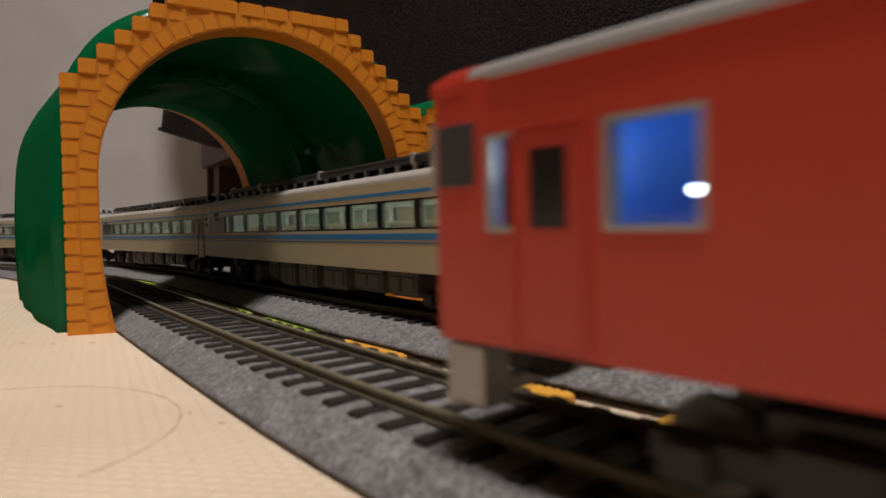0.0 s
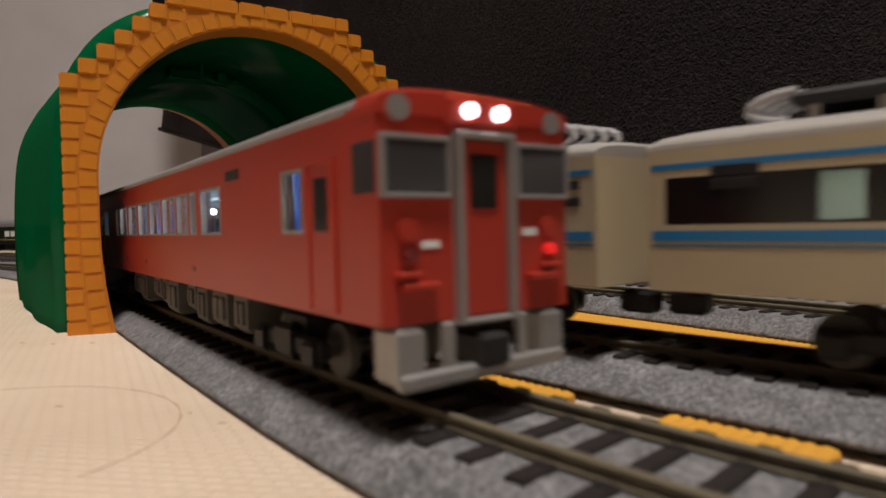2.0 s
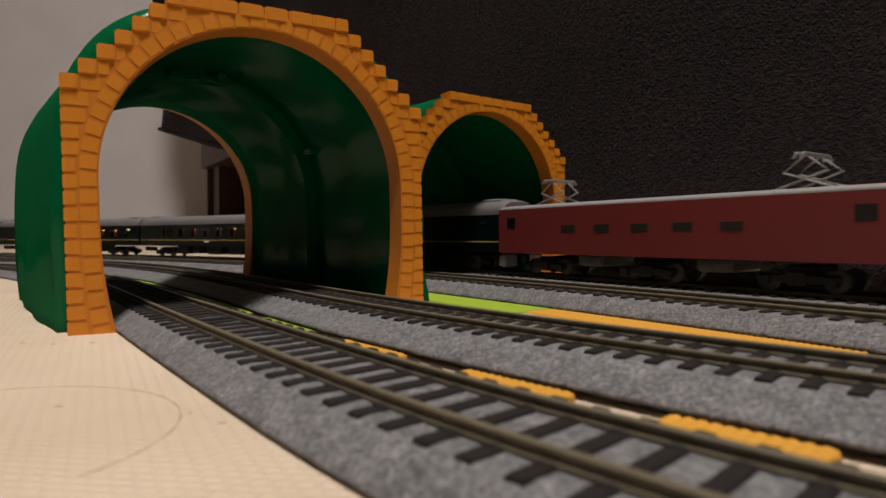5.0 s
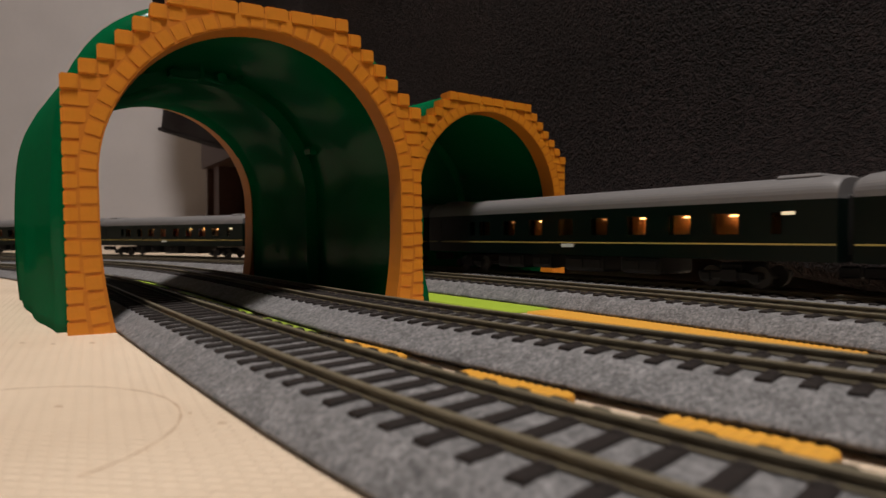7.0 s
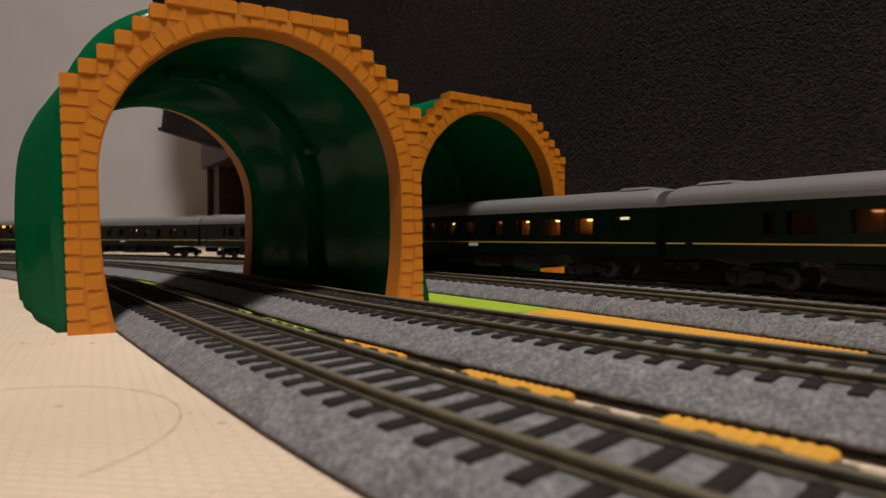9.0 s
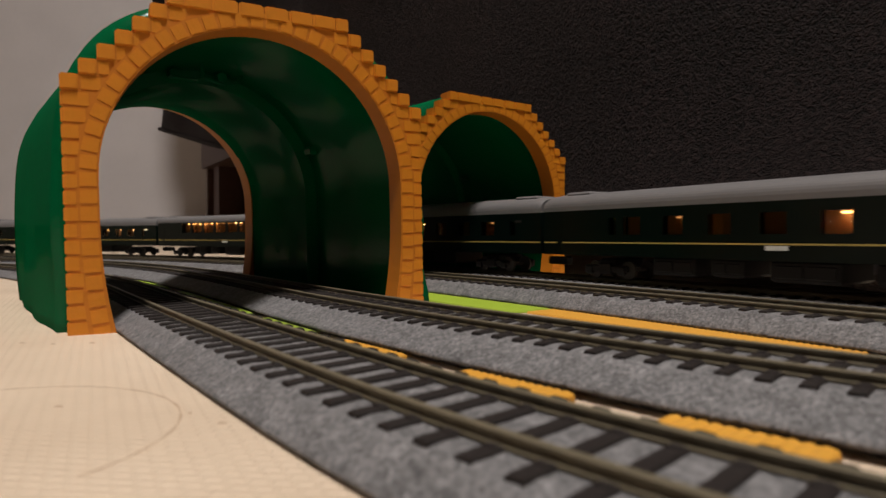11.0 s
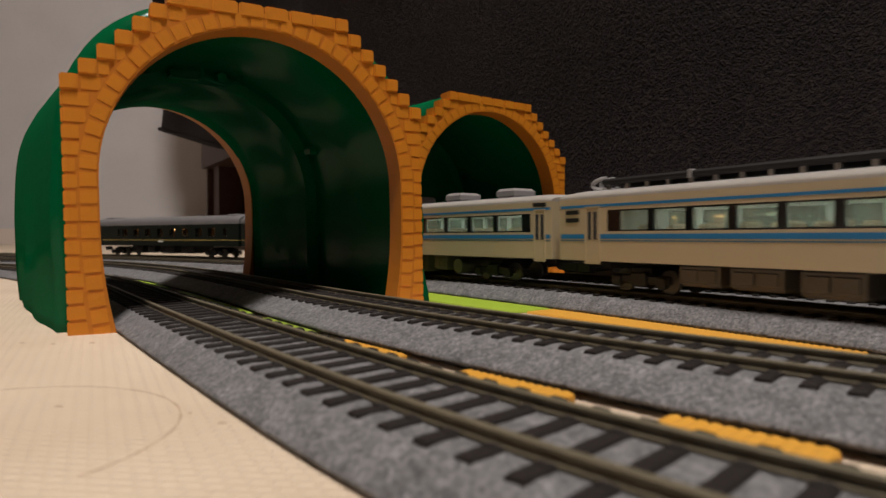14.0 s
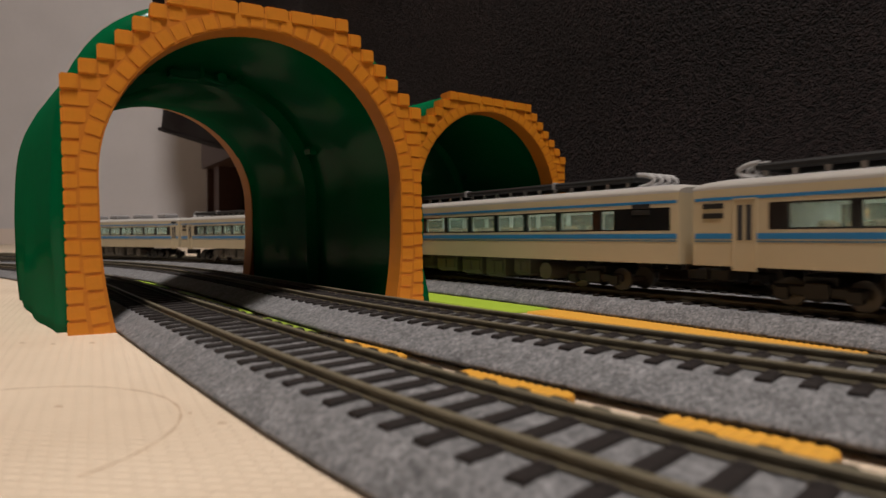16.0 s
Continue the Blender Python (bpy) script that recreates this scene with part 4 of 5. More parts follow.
def red_railcar(L=142.0):
    thing = tagged(new("red_railcar"), "vermilion red diesel railcar with lit windows and grey roof", "railcar", "red railcar set")
    # distances from the leading end
    spans = [(4.8, 6.8), (13.2, 18.2), (29.3, 31.4), (34, 41.5), (44, 51.5), (54, 61.8), (63.8, 71.6), (73.6, 81.4), (83, 88.6), (90.5, 92.8), (96, 104), (124, 128.4)]
    wins = sorted((71 - b, 71 - a) for a, b in spans)
    hull(thing, L, RED, wins, 14.8, 20.4, REDROOF, crown=25.9, frame_mat=STEEL, sill=7.5, shoulder=24.3)
    for e in (-1, 1):
        cab_face_red(thing, e, L)
        # red cap over the cab
        bm = bmn()
        rings = []
        for y, q in ((L / 2 - 3.2, 1.0), (L / 2 - 1.0, 0.97), (L / 2 + 0.25, 0.7)):
            rings.append([(math.copysign(abs(math.cos(a)) ** 0.75, -math.cos(a)) * (HALF_W + 0.1), e * y, 24.2 + 1.85 * q * math.sin(a) ** 0.7) for a in np.linspace(0, math.pi, 15)])
            rings[-1] += [(HALF_W + 0.1, e * y, 23.6), (-HALF_W - 0.1, e * y, 23.6)]
        loft(bm, rings)
        part("cab_cap", bm, RED, thing, "red painted roof end")
    for y in (-61.5, 61.6):
        door(thing, y, 4.6, RED, z0=7.9)
    stripe(thing, -66, 66, 24.0, 24.3, REDROOF, name="gutter", proud=0.25)
    seats(thing, -36, 30, 9.7, INTBLUE)
    lining(thing, L, wins, 14.8, 20.4, INTBLUE, 22.2)
    part("cab_wall", box(bmn(), -8.4, 8.4, -51.0, -50.4, FLOOR, 22), SEAT, thing, "blue partition")
    part("cab_wall", box(bmn(), -8.4, 8.4, 51.2, 51.6, FLOOR, 22), SEAT, thing, "blue partition")
    for x in (-4.0, 3.5):
        part("curtain", box(bmn(), x, x + 0.5, 51.7, 67.0, FLOOR, 21.8), SEAT, thing, "bright blue blind")
        part("curtain", box(bmn(), x, x + 0.5, 29.5, 36.5, FLOOR, 17.6), SEAT, thing, "bright blue blind")
    part("interior_ceiling", box(bmn(), -8.4, 8.4, -57, 57, 22.2, 22.5), INTBLUE, thing)
    for x in (-7.4, 7.4):
        bm = bmn(); ball(bm, (x, 54.0, 16.6), 0.2)
        part("interior_lamp", bm, LAMPWHITE, thing, "bright white interior lamp")
        bm = bmn(); ball(bm, (x * 0.7, -55.0, 18.6), 0.6)
        part("interior_lamp", bm, LAMPWHITE, thing, "bright white interior lamp")
        # Bulb hidden behind the side wall, added to brighten the blue blind.
        bm = bmn(); ball(bm, (x * 0.95, 62.5, 19.0), 0.6)
        part("interior_lamp", bm, LAMPWHITE, thing, "bright white interior lamp")
    for x in (-5.4, 5.4):
        part("lamp_strip", box(bmn(), x - 0.3, x + 0.3, -60, 60, 21.7, 22.1), LAMPSTRIP, thing, "white interior light strip")
    for k in range(16):
        y = -43 + 11.2 * (k // 2)
        bm = bmn(); ball(bm, (-5.4 if k % 2 else 5.4, y, 19.3), 0.6)
        part("interior_lamp", bm, LAMPWHITE, thing, "bright white interior lamp")
    underboxes(thing, [(-36, -31), (-28.5, -22), (-20, -15), (-11.5, -7), (-4, 3), (5.5, 9), (12, 17), (20.5, 25), (27, 35)], GREYBOX)
    for y in (-48, 48):
        bogie(thing, y, DARK)
    coupler(thing, L)
    for y, w in ((-30, 8), (-8, 12), (26, 9)):
        part("roof_vent", box(bmn(), -4.5, 4.5, y - w / 2, y + w / 2, 25.4, 27.2, 0.6), REDROOF, thing)
    for sg in (-1, 1):
        for y in (-38,):
            a, b = sorted((sg * (HALF_W - 0.1), sg * (HALF_W + 0.15)))
            part("destination_plate", box(bmn(), a, b, y - 2.2, y + 2.2, 20.9, 22.1, 0.05), DARK, thing, "dark destination plate")
        for y in (-20, 12, 30):
            a, b = sorted((sg * (HALF_W - 0.1), sg * (HALF_W + 0.10)))
            part("side_hatch", box(bmn(), a, b, y - 0.8, y + 0.8, 9.6, 10.4, 0.05), MAROON, thing)
    return thing


def cream_car(L, style):
    """Express railcar: cream with blue bands; a cab car with roof coolers, or an engine car with a long roof radiator."""
    cab = style.startswith("cab")
    label = "cream express railcar with blue bands, " + ("blue windscreens and roof coolers" if cab else "long black roof radiator")
    thing = tagged(new("express_railcar"), label, "railcar", "cream and blue express sets")
    k = L / 142
    if cab:
        w0 = [(-14.5 + 12.3 * i, -14.5 + 12.3 * i + 10.7) for i in range(6)]
        wins = [(-20.6, -16.4)] + w0 + [(59.6, 62.4)]
        band = (-22.6, 63.8)
        if style == "cab_long":
            w0 = [(-25 + 10.9 * i, -25 + 10.9 * i + 9.3) for i in range(8)]
            wins, band = [(-30.6, -26.8)] + w0, (-32.4, 63.8)
    else:
        if style == "open":
            w0 = [(-52 + 11.4 * i, -52 + 11.4 * i + 9.8) for i in range(9)] + [(50.8, 58.6)]
        elif style == "wide":
            w0 = [(-52 + 11.4 * i, -52 + 11.4 * i + 9.8) for i in range(9)]
        else:
            w0 = [(-52 + 9.1 * i, -52 + 9.1 * i + 7.6) for i in range(11)]
        wins = w0 + ([(61.4, 66.6)] if style == "open" else [(51.4, 55)])
        band = (-55.5, 69)
    wins = [(a * k, b * k) for a, b in wins]
    half = 9.3
    hull(thing, L, CREAM, wins, 15.0, 19.5, PALEROOF, crown=25.2, band=(band[0] * k, band[1] * k), glass=GLASSPALE)
    lo = -L / 2 + (12.0 if cab else 0.6)
    stripe(thing, lo, L / 2 - 0.6, 20.7, 21.35, BLUE, name="stripe", label="blue upper band")
    stripe(thing, -L / 2 + (7.0 if cab else 0.6), L / 2 - 0.6, 12.85, 14.0, BLUE, name="stripe", label="blue waist band")
    stripe(thing, -L / 2 + (3.0 if cab else 0.6), L / 2 - 0.6, 12.25, 12.5, NAVY, name="pinstripe", label="thin blue line")
    part("roof_panel", roof_mesh(L - 4, 23.8, 25.35, 7.6, 0.5), REDROOF if cab else SILVER, thing, "grey roof panel")
    seats(thing, (-12 if cab else -50) * k, 44 * k, 8.6, SEATTAN, h=6.6)
    lining(thing, L, wins, 15.0, 19.5, INTERIOR, 21.4)
    part("interior_ceiling", box(bmn(), -8.4, 8.4, -L / 2 + 12, L / 2 - 8, 21.4, 21.7), INTERIOR, thing)
    part("interior_wall", box(bmn(), -8.4, 8.4, L / 2 - 8, L / 2 - 7.4, FLOOR, 21.4), INTERIOR, thing)
    part("interior_lamp", box(bmn(), -1.0, 1.0, -L / 2 + 16, L / 2 - 12, 20.7, 21.2), LAMPDIM, thing, "pale interior light strip")
    underboxes(thing, [(-38 * k, -29 * k), (-27 * k, -17 * k), (-14 * k, -4 * k), (-1 * k, 8 * k), (10 * k, 18 * k), (21 * k, 27 * k)], GREYBOX, 1.4)
    air_tank(thing, 33 * k, GREYBOX)
    for y in (-48 * k, 48 * k):
        bogie(thing, y, DARK)
    coupler(thing, L)
    e = 1
    door(thing, (67.0 if cab else -60) * k, 3.6 if cab else 4.6, CREAM, window=False)
    for sg in (-1, 1):
        c = (67.0 if cab else -60) * k
        for q in (-0.95, 0.95):
            x0, x1 = sorted((sg * (half + 0.05), sg * (half + 0.16)))
            part("door_window", box(bmn(), x0, x1, c + q - 0.6, c + q + 0.6, 12.6, 19.6, 0.05), SCREEN, thing, "tall narrow door pane")
        for y, z in (((66.9 * k, 22.2),) if cab else ((-66.5 * k, 19.6), (-66.5 * k, 17.6)) if style == "open" else ((-66.5 * k, 19.6), (-66.5 * k, 17.6), (62 * k, 18.9), (62 * k, 20.3))):
            a, b = sorted((sg * (half - 0.1), sg * (half + 0.14)))
            part("side_plate", box(bmn(), a, b, y - 2.4, y + 2.4, z - 0.55, z + 0.55, 0.05), DARK, thing, "dark plate of lettering")
    if cab:
        y = -L / 2
        # windscreen, side quarter lights and blue corner
        for sx in (-1, 1):
            a, b = sorted((sx * 0.8, sx * 8.4))
            part("windscreen", box(bmn(), a, b, y - 0.35, y + 0.2, 16.6, 21.0, 0.3), GLASSBLUE_SOLID, thing, "blue tinted windscreen")
            a, b = sorted((sx * (half - 0.2), sx * (half + 0.12)))
            q = part("quarter_light", box(bmn(), a, b, y + 0.2, y + 6.2, 16.0, 20.7, 0.1), BLUE, thing, "blue side window surround")
            for q0 in (0.7, 3.4):
                c, d = sorted((sx * half, sx * (half + 0.2)))
                part("pane", box(bmn(), c, d, y + q0, y + q0 + 2.2, 16.7, 20.2, 0.05), BLACKBAND, q)
            bm = bmn()
            loft(bm, [[(sx * (half - 0.2), y, 9.6), (sx * (half - 0.2), y + 2.6, 9.6), (sx * (half - 0.2), y + 5.4, 12.2), (sx * (half - 0.2), y, 12.2)], [(sx * (half + 0.1), y, 9.6), (sx * (half + 0.1), y + 2.6, 9.6), (sx * (half + 0.1), y + 5.4, 12.2), (sx * (half + 0.1), y, 12.2)]])
            part("corner_band", bm, BLUE, thing, "blue slanted corner panel")
            part("front_band", box(bmn(), a, b, y - 0.05, y + 5.2, 21.3, 23.05, 0.05), BLUE, thing, "blue roof corner")
            part("cab_door", box(bmn(), a, b, y + 8.4, y + 9.8, 15.2, 19.6, 0.08), BLACKBAND, thing)
            part("headlamp", box(bmn(), min(sx * 5.2, sx * 7.6), max(sx * 5.2, sx * 7.6), y - 0.4, y + 0.3, 10.4, 11.6, 0.2), STEEL, thing)
        part("end_door", box(bmn(), -2.2, 2.2, y - 0.5, y + 0.2, 7.6, 16.0, 0.2), CREAM, thing)
        part("front_band", box(bmn(), -9.3, 9.3, y - 0.12, y + 3.0, 21.8, 23.1, 0.1), BLUE, thing, "blue front cap")
        part("front_band", box(bmn(), -9.36, 9.36, y - 0.14, y + 0.6, 9.6, 12.2, 0.1), BLUE, thing, "blue nose band")
        bm = bmn()
        box(bm, -8.6, 8.6, y - 0.2, y + 5, 2.4, 4.2, 0.5)
        for sx in (-1, 1):
            a, b = sorted((sx * 5.4, sx * 8.6))
            box(bm, a, b, y - 0.2, y + 4, 4.1, 7.4, 0.4)
        part("pilot", bm, GREYBOX, thing, "grey pilot skirt")
        for yy in (-44, -19, 4, 27, 50):
            bm = bmn()
            box(bm, -4.6, 4.6, yy * k - 3.8, yy * k + 3.8, 25.0, 28.0, 0.8)
            part("roof_cooler", bm, REDROOF, thing, "grey roof cooling unit")
        bm = bmn()
        box(bm, -5.0, 5.0, -66 * k, -53 * k, 24.8, 26.6, 0.8)
        part("roof_cowl", bm, SILVER, thing, "bright metal roof cowl")
    else:
        bm = bmn()
        a, b = -60 * k, 58 * k
        box(bm, -6.2, 6.2, a, b, 26.2, 27.8, 0.5)
        part("radiator", bm, DARK, thing, "long black roof radiator")
        n = int((b - a) / 6)
        post = None
        for i in range(n + 1):
            for sx in (-5.6, 5.6):
                m = Matrix.Translation((sx * MM, (a + 2 + (b - a - 4) * i / n) * MM, 0))
                if post is None:
                    post = part("radiator_post", box(bmn(), -0.3, 0.3, -0.5, 0.5, 24.4, 26.3), STEEL, thing, m=m)
                else:
                    again(post, m)
        for i in range(3):
            y = a + (b - a) * (0.2 + 0.3 * i)
            part("radiator_joint", box(bmn(), -6.4, 6.4, y - 0.5, y + 0.5, 26.0, 28.0, 0.2), REDROOF, thing)
        # bowed pipes at the radiator's end
        for sx in (-4.5, -1.5, 1.5, 4.5):
            for e, base in ((1, b), (-1, a)):
                bm = bmn()
                pts = [(sx, base + e * (4.6 * math.sin(q)), 24.8 + 3.0 * (1 + math.cos(q)) * 0.5 + 0.3) for q in np.linspace(0, math.pi * 0.95, 8)]
                pipe(bm, pts, 0.55)
                part("roof_pipe", bm, SILVER, thing, "bowed pale roof pipe")
    return thing


GLASSBLUE_SOLID = paint("windscreen_blue", (0.015, 0.13, 0.30), 0.08)


def green_car(L, kind):
    """Dark green sleeping car with a yellow line and a silver roof. kind: baggage, sleeper, lounge or tail."""
    label = {"baggage": "dark green baggage car with a white emblem and silver roof", "sleeper": "dark green sleeping car with warm lit windows and silver roof",
             "lounge": "dark green lounge car with tall curved warm windows", "diner": "dark green dining car with brightly lit windows and roof units", "tail": "dark green end sleeping car with silver roof"}[kind]
    thing = tagged(new("sleeping_car"), label, "railway carriage", "dark green night train")
    k = L / 142
    if kind == "lounge":
        wins = [(-52, -41.5), (-39.5, -30.5), (-26, -15), (-13, -3), (-0.6, 10.4), (12.6, 23.4), (26, 36.4), (39, 49)]
        z0, z1 = 16.2, 22.4
        lit = (0, 1, 2, 3, 5, 6, 7)
    elif kind == "diner":
        wins = [(-66, -63)] + [(-56 + 13.4 * i, -56 + 13.4 * i + 8.4) for i in range(8)] + [(58, 61)]
        z0, z1, lit = 14.2, 18.9, (3, 4, 5, 6, 7, 8)
    elif kind == "baggage":
        wins = [(-10.6, -8), (-6, -2.6), (21.6, 24.6), (27, 30), (59, 62), (67.3, 70.5)]
        z0, z1, lit = 14.6, 19.0, ()
    else:
        wins = [(-68, -65.4), (-57.4, -50.4)] + [(-44 + 13.9 * i, -44 + 13.9 * i + 6.4) for i in range(7)] + [(48.5, 51.5)]
        z0, z1 = 13.7, 18.9
        lit = (1, 2, 3, 6) if kind == "sleeper" else (4,)
    hull(thing, L, DKGREEN, wins, z0, z1, NIGHTROOF, crown=27.3, glass=GLASSDARK, shoulder=23.0 if kind == "lounge" else 21.6)
    stripe(thing, -L / 2 + 0.3, L / 2 - 0.3, 11.1, 11.5, YELLOW, label="pale yellow waist line")
    part("interior_wall", box(bmn(), -1.0, 1.0, -L / 2 + 4, L / 2 - 4, FLOOR, 21.5), INTWARM, thing, "warm brown inner wall")
    for i in range(1, len(wins)) if kind != "baggage" else ():
        a, b = wins[i]
        if kind == "lounge" or i in lit or i % 3 == 1:
            part("interior_lamp", box(bmn(), -7.9, 7.9, a + 0.4, a + (b - a) * 0.45, z1 - 0.75, z1 - 0.25, 0.15), (LAMPPALE if kind == "diner" and i < 5 else LAMPWARM) if i in lit else LAMPLOW, thing, "warm reading lamp")
        # Panels added behind the pane catch the lamp and fill the window.
        for sg in (-1, 1):
            c, d = sorted((sg * 5.6, sg * 6.0))
            part("blind", box(bmn(), c, d, a - 0.6, b + 0.6, z0 - 1, z1 + 0.4), INTWARM, thing, "warm brown panel added to catch lamp light")
    # Pale panels added behind the panes, to look evenly lit by the lamps.
    for a, b in wins[:4] if kind == "baggage" else ():
        for sg in (-1, 1):
            c, d = sorted((sg * 6.6, sg * 7.0))
            part("blind", box(bmn(), c, d, a - 0.6, b + 0.6, z0 - 1, z1 + 0.4), INTERIOR, thing, "pale panel added to catch lamp light")
            c, d = sorted((sg * 7.2, sg * 7.8))
            part("interior_lamp", box(bmn(), c, d, a + 0.2, b - 0.2, z0 - 0.3, z0 + 0.3, 0.1), LAMPPALE, thing, "pale interior lamp")
    for sg in (-1, 1):
        a, b = sorted((sg * (HALF_W - 0.1), sg * (HALF_W + 0.12)))
        if kind == "baggage":
            for y0, y1, zz0, zz1 in ((-32.6, -28.2, 13.8, 18.2), (-26.8, -21.6, 13.8, 18.2)):
                part("emblem", box(bmn(), a, b, y0, y1, zz0, zz1, 0.04), WHITEMARK, thing, "plain white emblem bar")
        else:
            part("emblem", box(bmn(), a, b, -2.4 * k, 2.4 * k, 9.8, 10.9, 0.04), WHITEMARK, thing, "small pale emblem bar")
        part("door_plate", box(bmn(), a, b, L / 2 - 9, L / 2 - 6.6, 9, 20.4, 0.05), DKGREEN, thing)
        part("destination_plate", box(bmn(), a, b, -L / 2 + 9, -L / 2 + 12, 18.2, 19.0, 0.05), PLATELIT if kind == "sleeper" else DARK, thing, "small lit destination plate")
    for y in (-50 * k, -22 * k, 6 * k, 34 * k) if kind == "diner" else (-62 * k, 60 * k):
        part("roof_unit", box(bmn(), -5.6, 5.6, y - 5, y + 5, 26.4, 27.8, 0.6), NIGHTROOF, thing)
    underboxes(thing, [(-30 * k, -18 * k), (-12 * k, 2 * k), (8 * k, 16 * k), (20 * k, 32 * k)], DARK, 2.0)
    for y in (-48 * k, 48 * k):
        bogie(thing, y, DARK)
    coupler(thing, L)
    part("gangway", box(bmn(), -4, 4, -L / 2 - 1.6, L / 2 + 1.6, 8.5, 22.5, 0.4), DARK, thing, "black gangway bellows")
    return thing


def electric_loco(L=126.0):
    thing = tagged(new("electric_locomotive"), "maroon electric locomotive with raised pantographs and lit lamps", "locomotive", "dark green night train")
    wins = [(-30 + 14 * i, -24 + 14 * i) for i in range(5)]
    hull(thing, L, MAROON, [], 14.5, 17.0, REDROOF, crown=24.6)
    for sg in (-1, 1):
        a, b = sorted((sg * (HALF_W - 0.1), sg * (HALF_W + 0.12)))
        for y0, y1 in wins:
            part("side_grille", box(bmn(), a, b, y0, y1, 14.6, 17.0, 0.05), DARK, thing)
        for y in (-57, 57):
            part("cab_window", box(bmn(), a, b, y - 2.2, y + 2.2, 16.4, 20.0, 0.05), BLACKBAND, thing)
    for e in (-1, 1):
        y = e * L / 2
        for sx in (-1, 1):
            y0, y1 = sorted((y - e * 0.2, y + e * 0.3))
            a, b = sorted((sx * 0.7, sx * 8.0))
            w = part("windscreen", box(bmn(), a, b, y0, y1, 16.6, 20.2, 0.1), BLACKBAND, thing)
            bm = bmn()
            y0, y1 = sorted((y - e * 0.2, y + e * 0.45))
            for q0, q1, zz0, zz1 in ((a - 0.3, b + 0.3, 16.2, 16.6), (a - 0.3, b + 0.3, 20.2, 20.6), (a - 0.3, a, 16.6, 20.2), (b, b + 0.3, 16.6, 20.2)):
                box(bm, q0, q1, y0, y1, zz0, zz1)
            part("windscreen_frame", bm, STEEL, w)
            bm = bmn(); tube(bm, (sx * 4.6, y - e, 21.9), (sx * 4.6, y + e * 0.8, 21.9), 0.8, 14)
            part("headlamp", bm, LOCOLAMP if e < 0 else STEEL, thing, "glowing round headlamp")
            bm = bmn()
            y0, y1 = sorted((y - e * 3, y + e * 0.3))
            a, b = sorted((sx * 3.0, sx * 8.8))
            box(bm, a, b, y0, y1, 2.0, 6.8, 0.6)
            part("pilot", bm, STEEL, thing, "grey pilot plate")
        y0, y1 = sorted((y - e * 0.2, y + e * 0.35))
        part("front_bar", box(bmn(), -7.6, 7.6, y0, y1, 14.4, 14.9, 0.1), STEEL, thing, "thin bright front bar")
        part("roof_hood", box(bmn(), -7.4, 7.4, min(y, y - e * 12), max(y, y - e * 12), 22.6, 24.4, 0.6), MAROON, thing)
        # pantograph
        c = e * 42
        bm = bmn()
        box(bm, -5.4, 5.4, c - 8, c + 8, 23.6, 24.3, 0.2)
        base = part("pantograph", bm, STEEL, thing, "thin metal pantograph")
        for sx in (-5, 5):
            for q in (-7, 7):
                part("insulator", box(bmn(), sx - 0.8, sx + 0.8, c + q - 0.8, c + q + 0.8, 22.6, 24.0, 0.2), STEEL, base)
        for sx in (-4.4, 4.4):
            for e2 in (-1, 1):
                part("arm", pipe(bmn(), [(sx, c - e2 * 7, 24.2), (sx * 0.85, c + e2 * 5, 28.4), (sx * 0.8, c, 32.4)], 0.35, 6), STEEL, base)
        for q in (-0.8, 0.8):
            part("contact_bar", pipe(bmn(), [(-7.6, c + q, 31.4), (-6.5, c + q, 32.5), (6.5, c + q, 32.5), (7.6, c + q, 31.4)], 0.4, 6), STEEL, base)
    for y in (-42, 0, 42):
        bogie(thing, y, DARK, 15)
    underboxes(thing, [(-26, -16), (16, 26)], GREYBOX, 2.4)
    coupler(thing, L)
    return thing


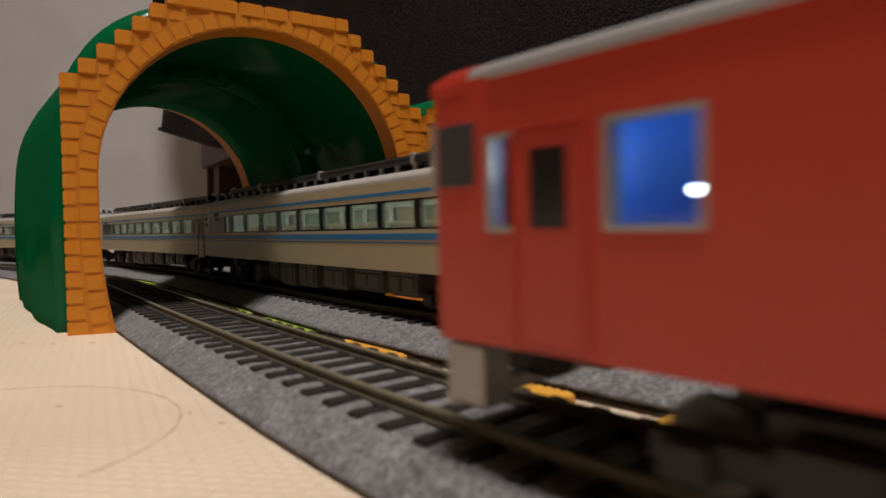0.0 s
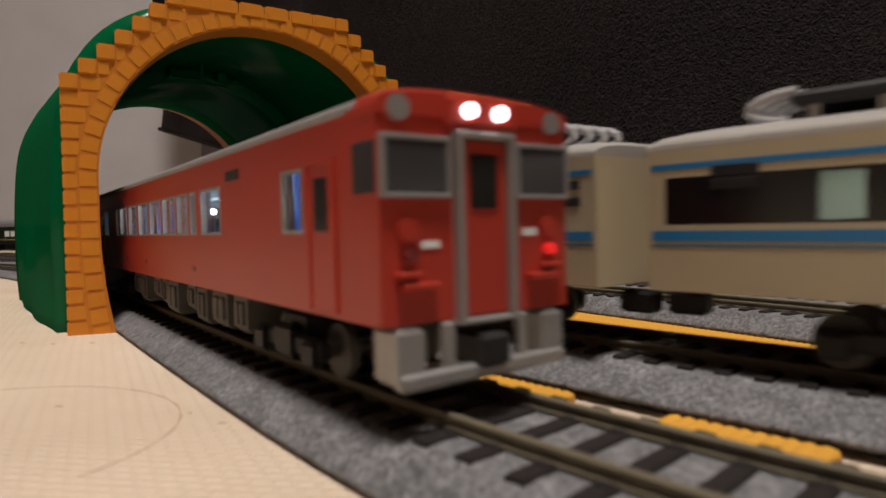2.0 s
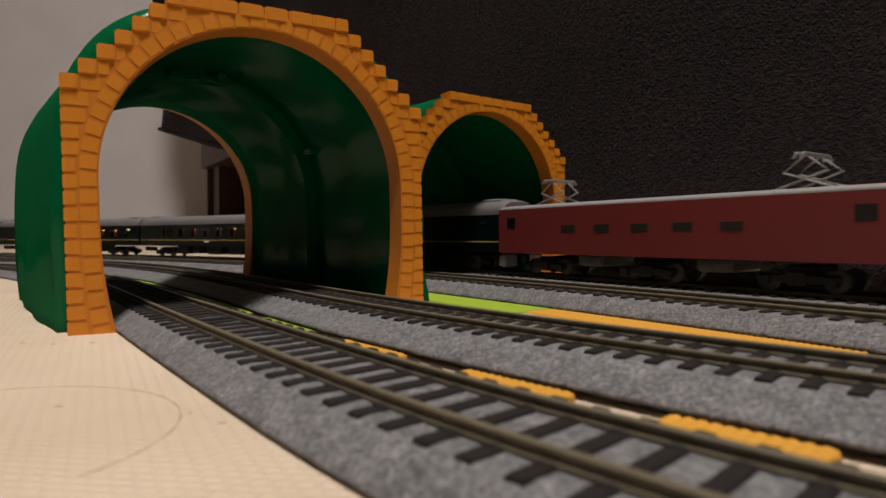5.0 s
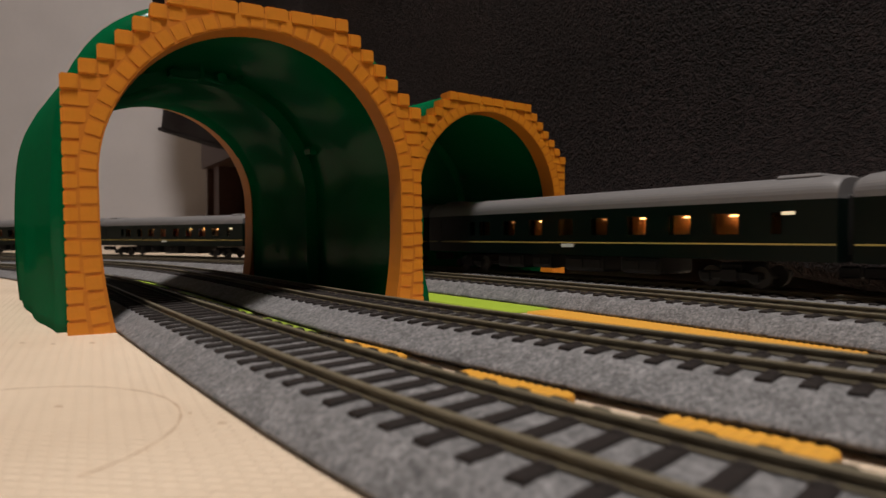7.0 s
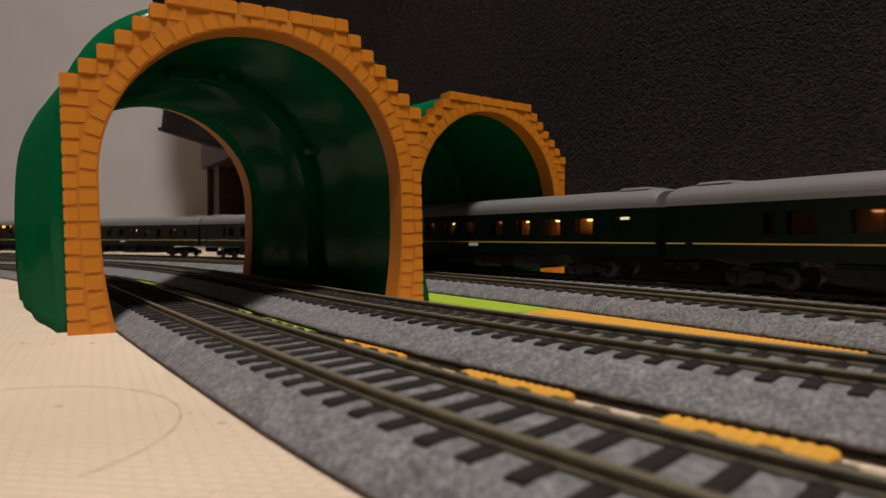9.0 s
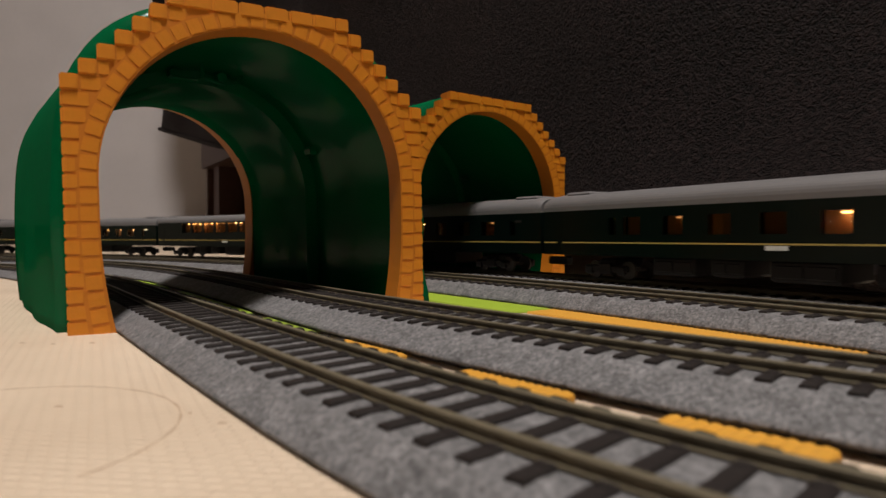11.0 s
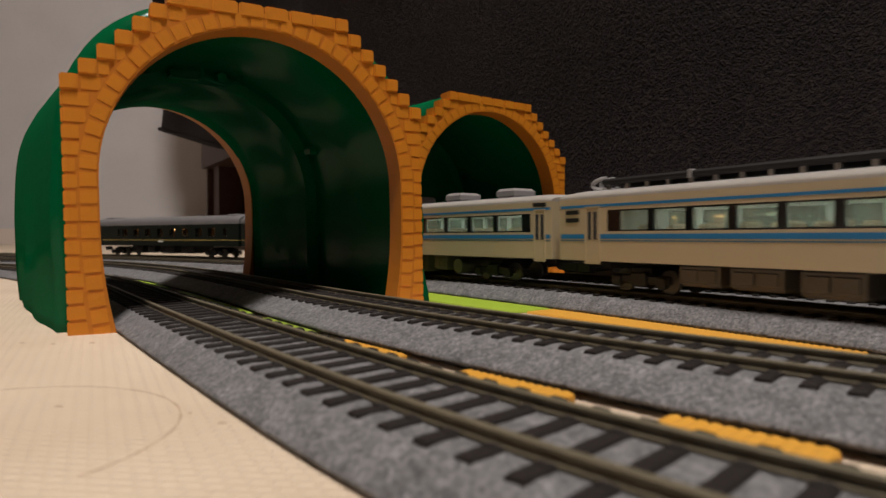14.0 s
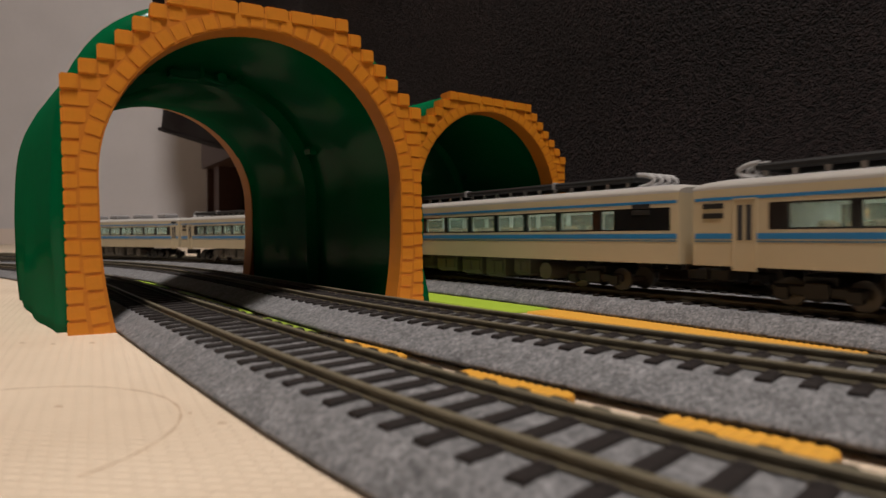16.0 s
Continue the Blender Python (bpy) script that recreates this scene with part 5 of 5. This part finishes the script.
# ---- the trains in order, front to back, with the way of each along its line ----
LEN_RED, LEN_CREAM, LEN_FAR = 142.0, 153.0, 156.0
red_a = red_railcar(LEN_RED)
red_a.scale = (1.07, 1.0, 1.0)
red_b = copy_thing(red_a, Matrix())
cab_near, mid_near = cream_car(LEN_CREAM, "cab"), cream_car(LEN_CREAM, "wide")
cab_far, mid_far, small_far = cream_car(LEN_FAR, "cab_long"), cream_car(LEN_FAR, "wide"), cream_car(LEN_FAR, "narrow")
near_set = [(copy_thing(cab_near, Matrix()), 0), (copy_thing(mid_near, Matrix()), 0), (mid_near, 0), (cream_car(LEN_CREAM, "open"), 0), (cab_near, 180)]
far_set = [(cab_far, 180), (small_far, 180), (mid_far, 180), (copy_thing(mid_far, Matrix()), 180), (copy_thing(cab_far, Matrix()), 0)]
loco = electric_loco(128)
baggage, sleeper, lounge, diner, tail = (green_car(160.0, kd) for kd in ("baggage", "sleeper", "lounge", "diner", "tail"))
night = [baggage, sleeper] + [copy_thing(sleeper, Matrix()) for _ in range(2)] + [tail, copy_thing(tail, Matrix()), lounge, copy_thing(sleeper, Matrix()), diner, copy_thing(tail, Matrix())]


def run(car, line, length, centre, speed, flip=0, step=0.25):
    """Keys a car whose middle stands at centre (mm) at 0 s and goes at speed (mm/s) along its line."""
    rows = []
    t = 0.0
    while t < 16.0 + step / 2:
        s = centre + speed * t
        a, b = line.at(s - length * 0.34), line.at(s + length * 0.34)
        d = b - a
        m = Matrix.Translation(((a.x + b.x) / 2 * MM, (a.y + b.y) / 2 * MM, (line.rail_z + line.cant / 2) * MM)) @ Matrix.Rotation(math.atan2(-d.x, d.y), 4, "Z")
        m = m @ Matrix.Rotation(-math.atan2(line.cant, 9.0), 4, "Y") @ Matrix.Rotation(radians(flip), 4, "Z")
        rows.append((t, m))
        t += step
    walk(car, rows)


def motions():
    for k, car in enumerate((red_a, red_b)):
        run(car, LINE_A, LEN_RED, 38.0 - 73 - 146 * k, 146.3)
    for k, (car, flip) in enumerate(near_set):
        run(car, LINE_B, LEN_CREAM, 678.5 - 78.5 - 157 * (4 - k), -159.6, flip)
    for k, (car, flip) in enumerate(far_set):
        run(car, LINE_C, LEN_FAR, -1588 - 80 - 160 * k, 140.0, flip)
    run(loco, LINE_D, 128, 845 + 64, -140.0)
    for k, car in enumerate(night):
        run(car, LINE_D, 160, 972 + 82 + 164 * k, -140.0)


motions()
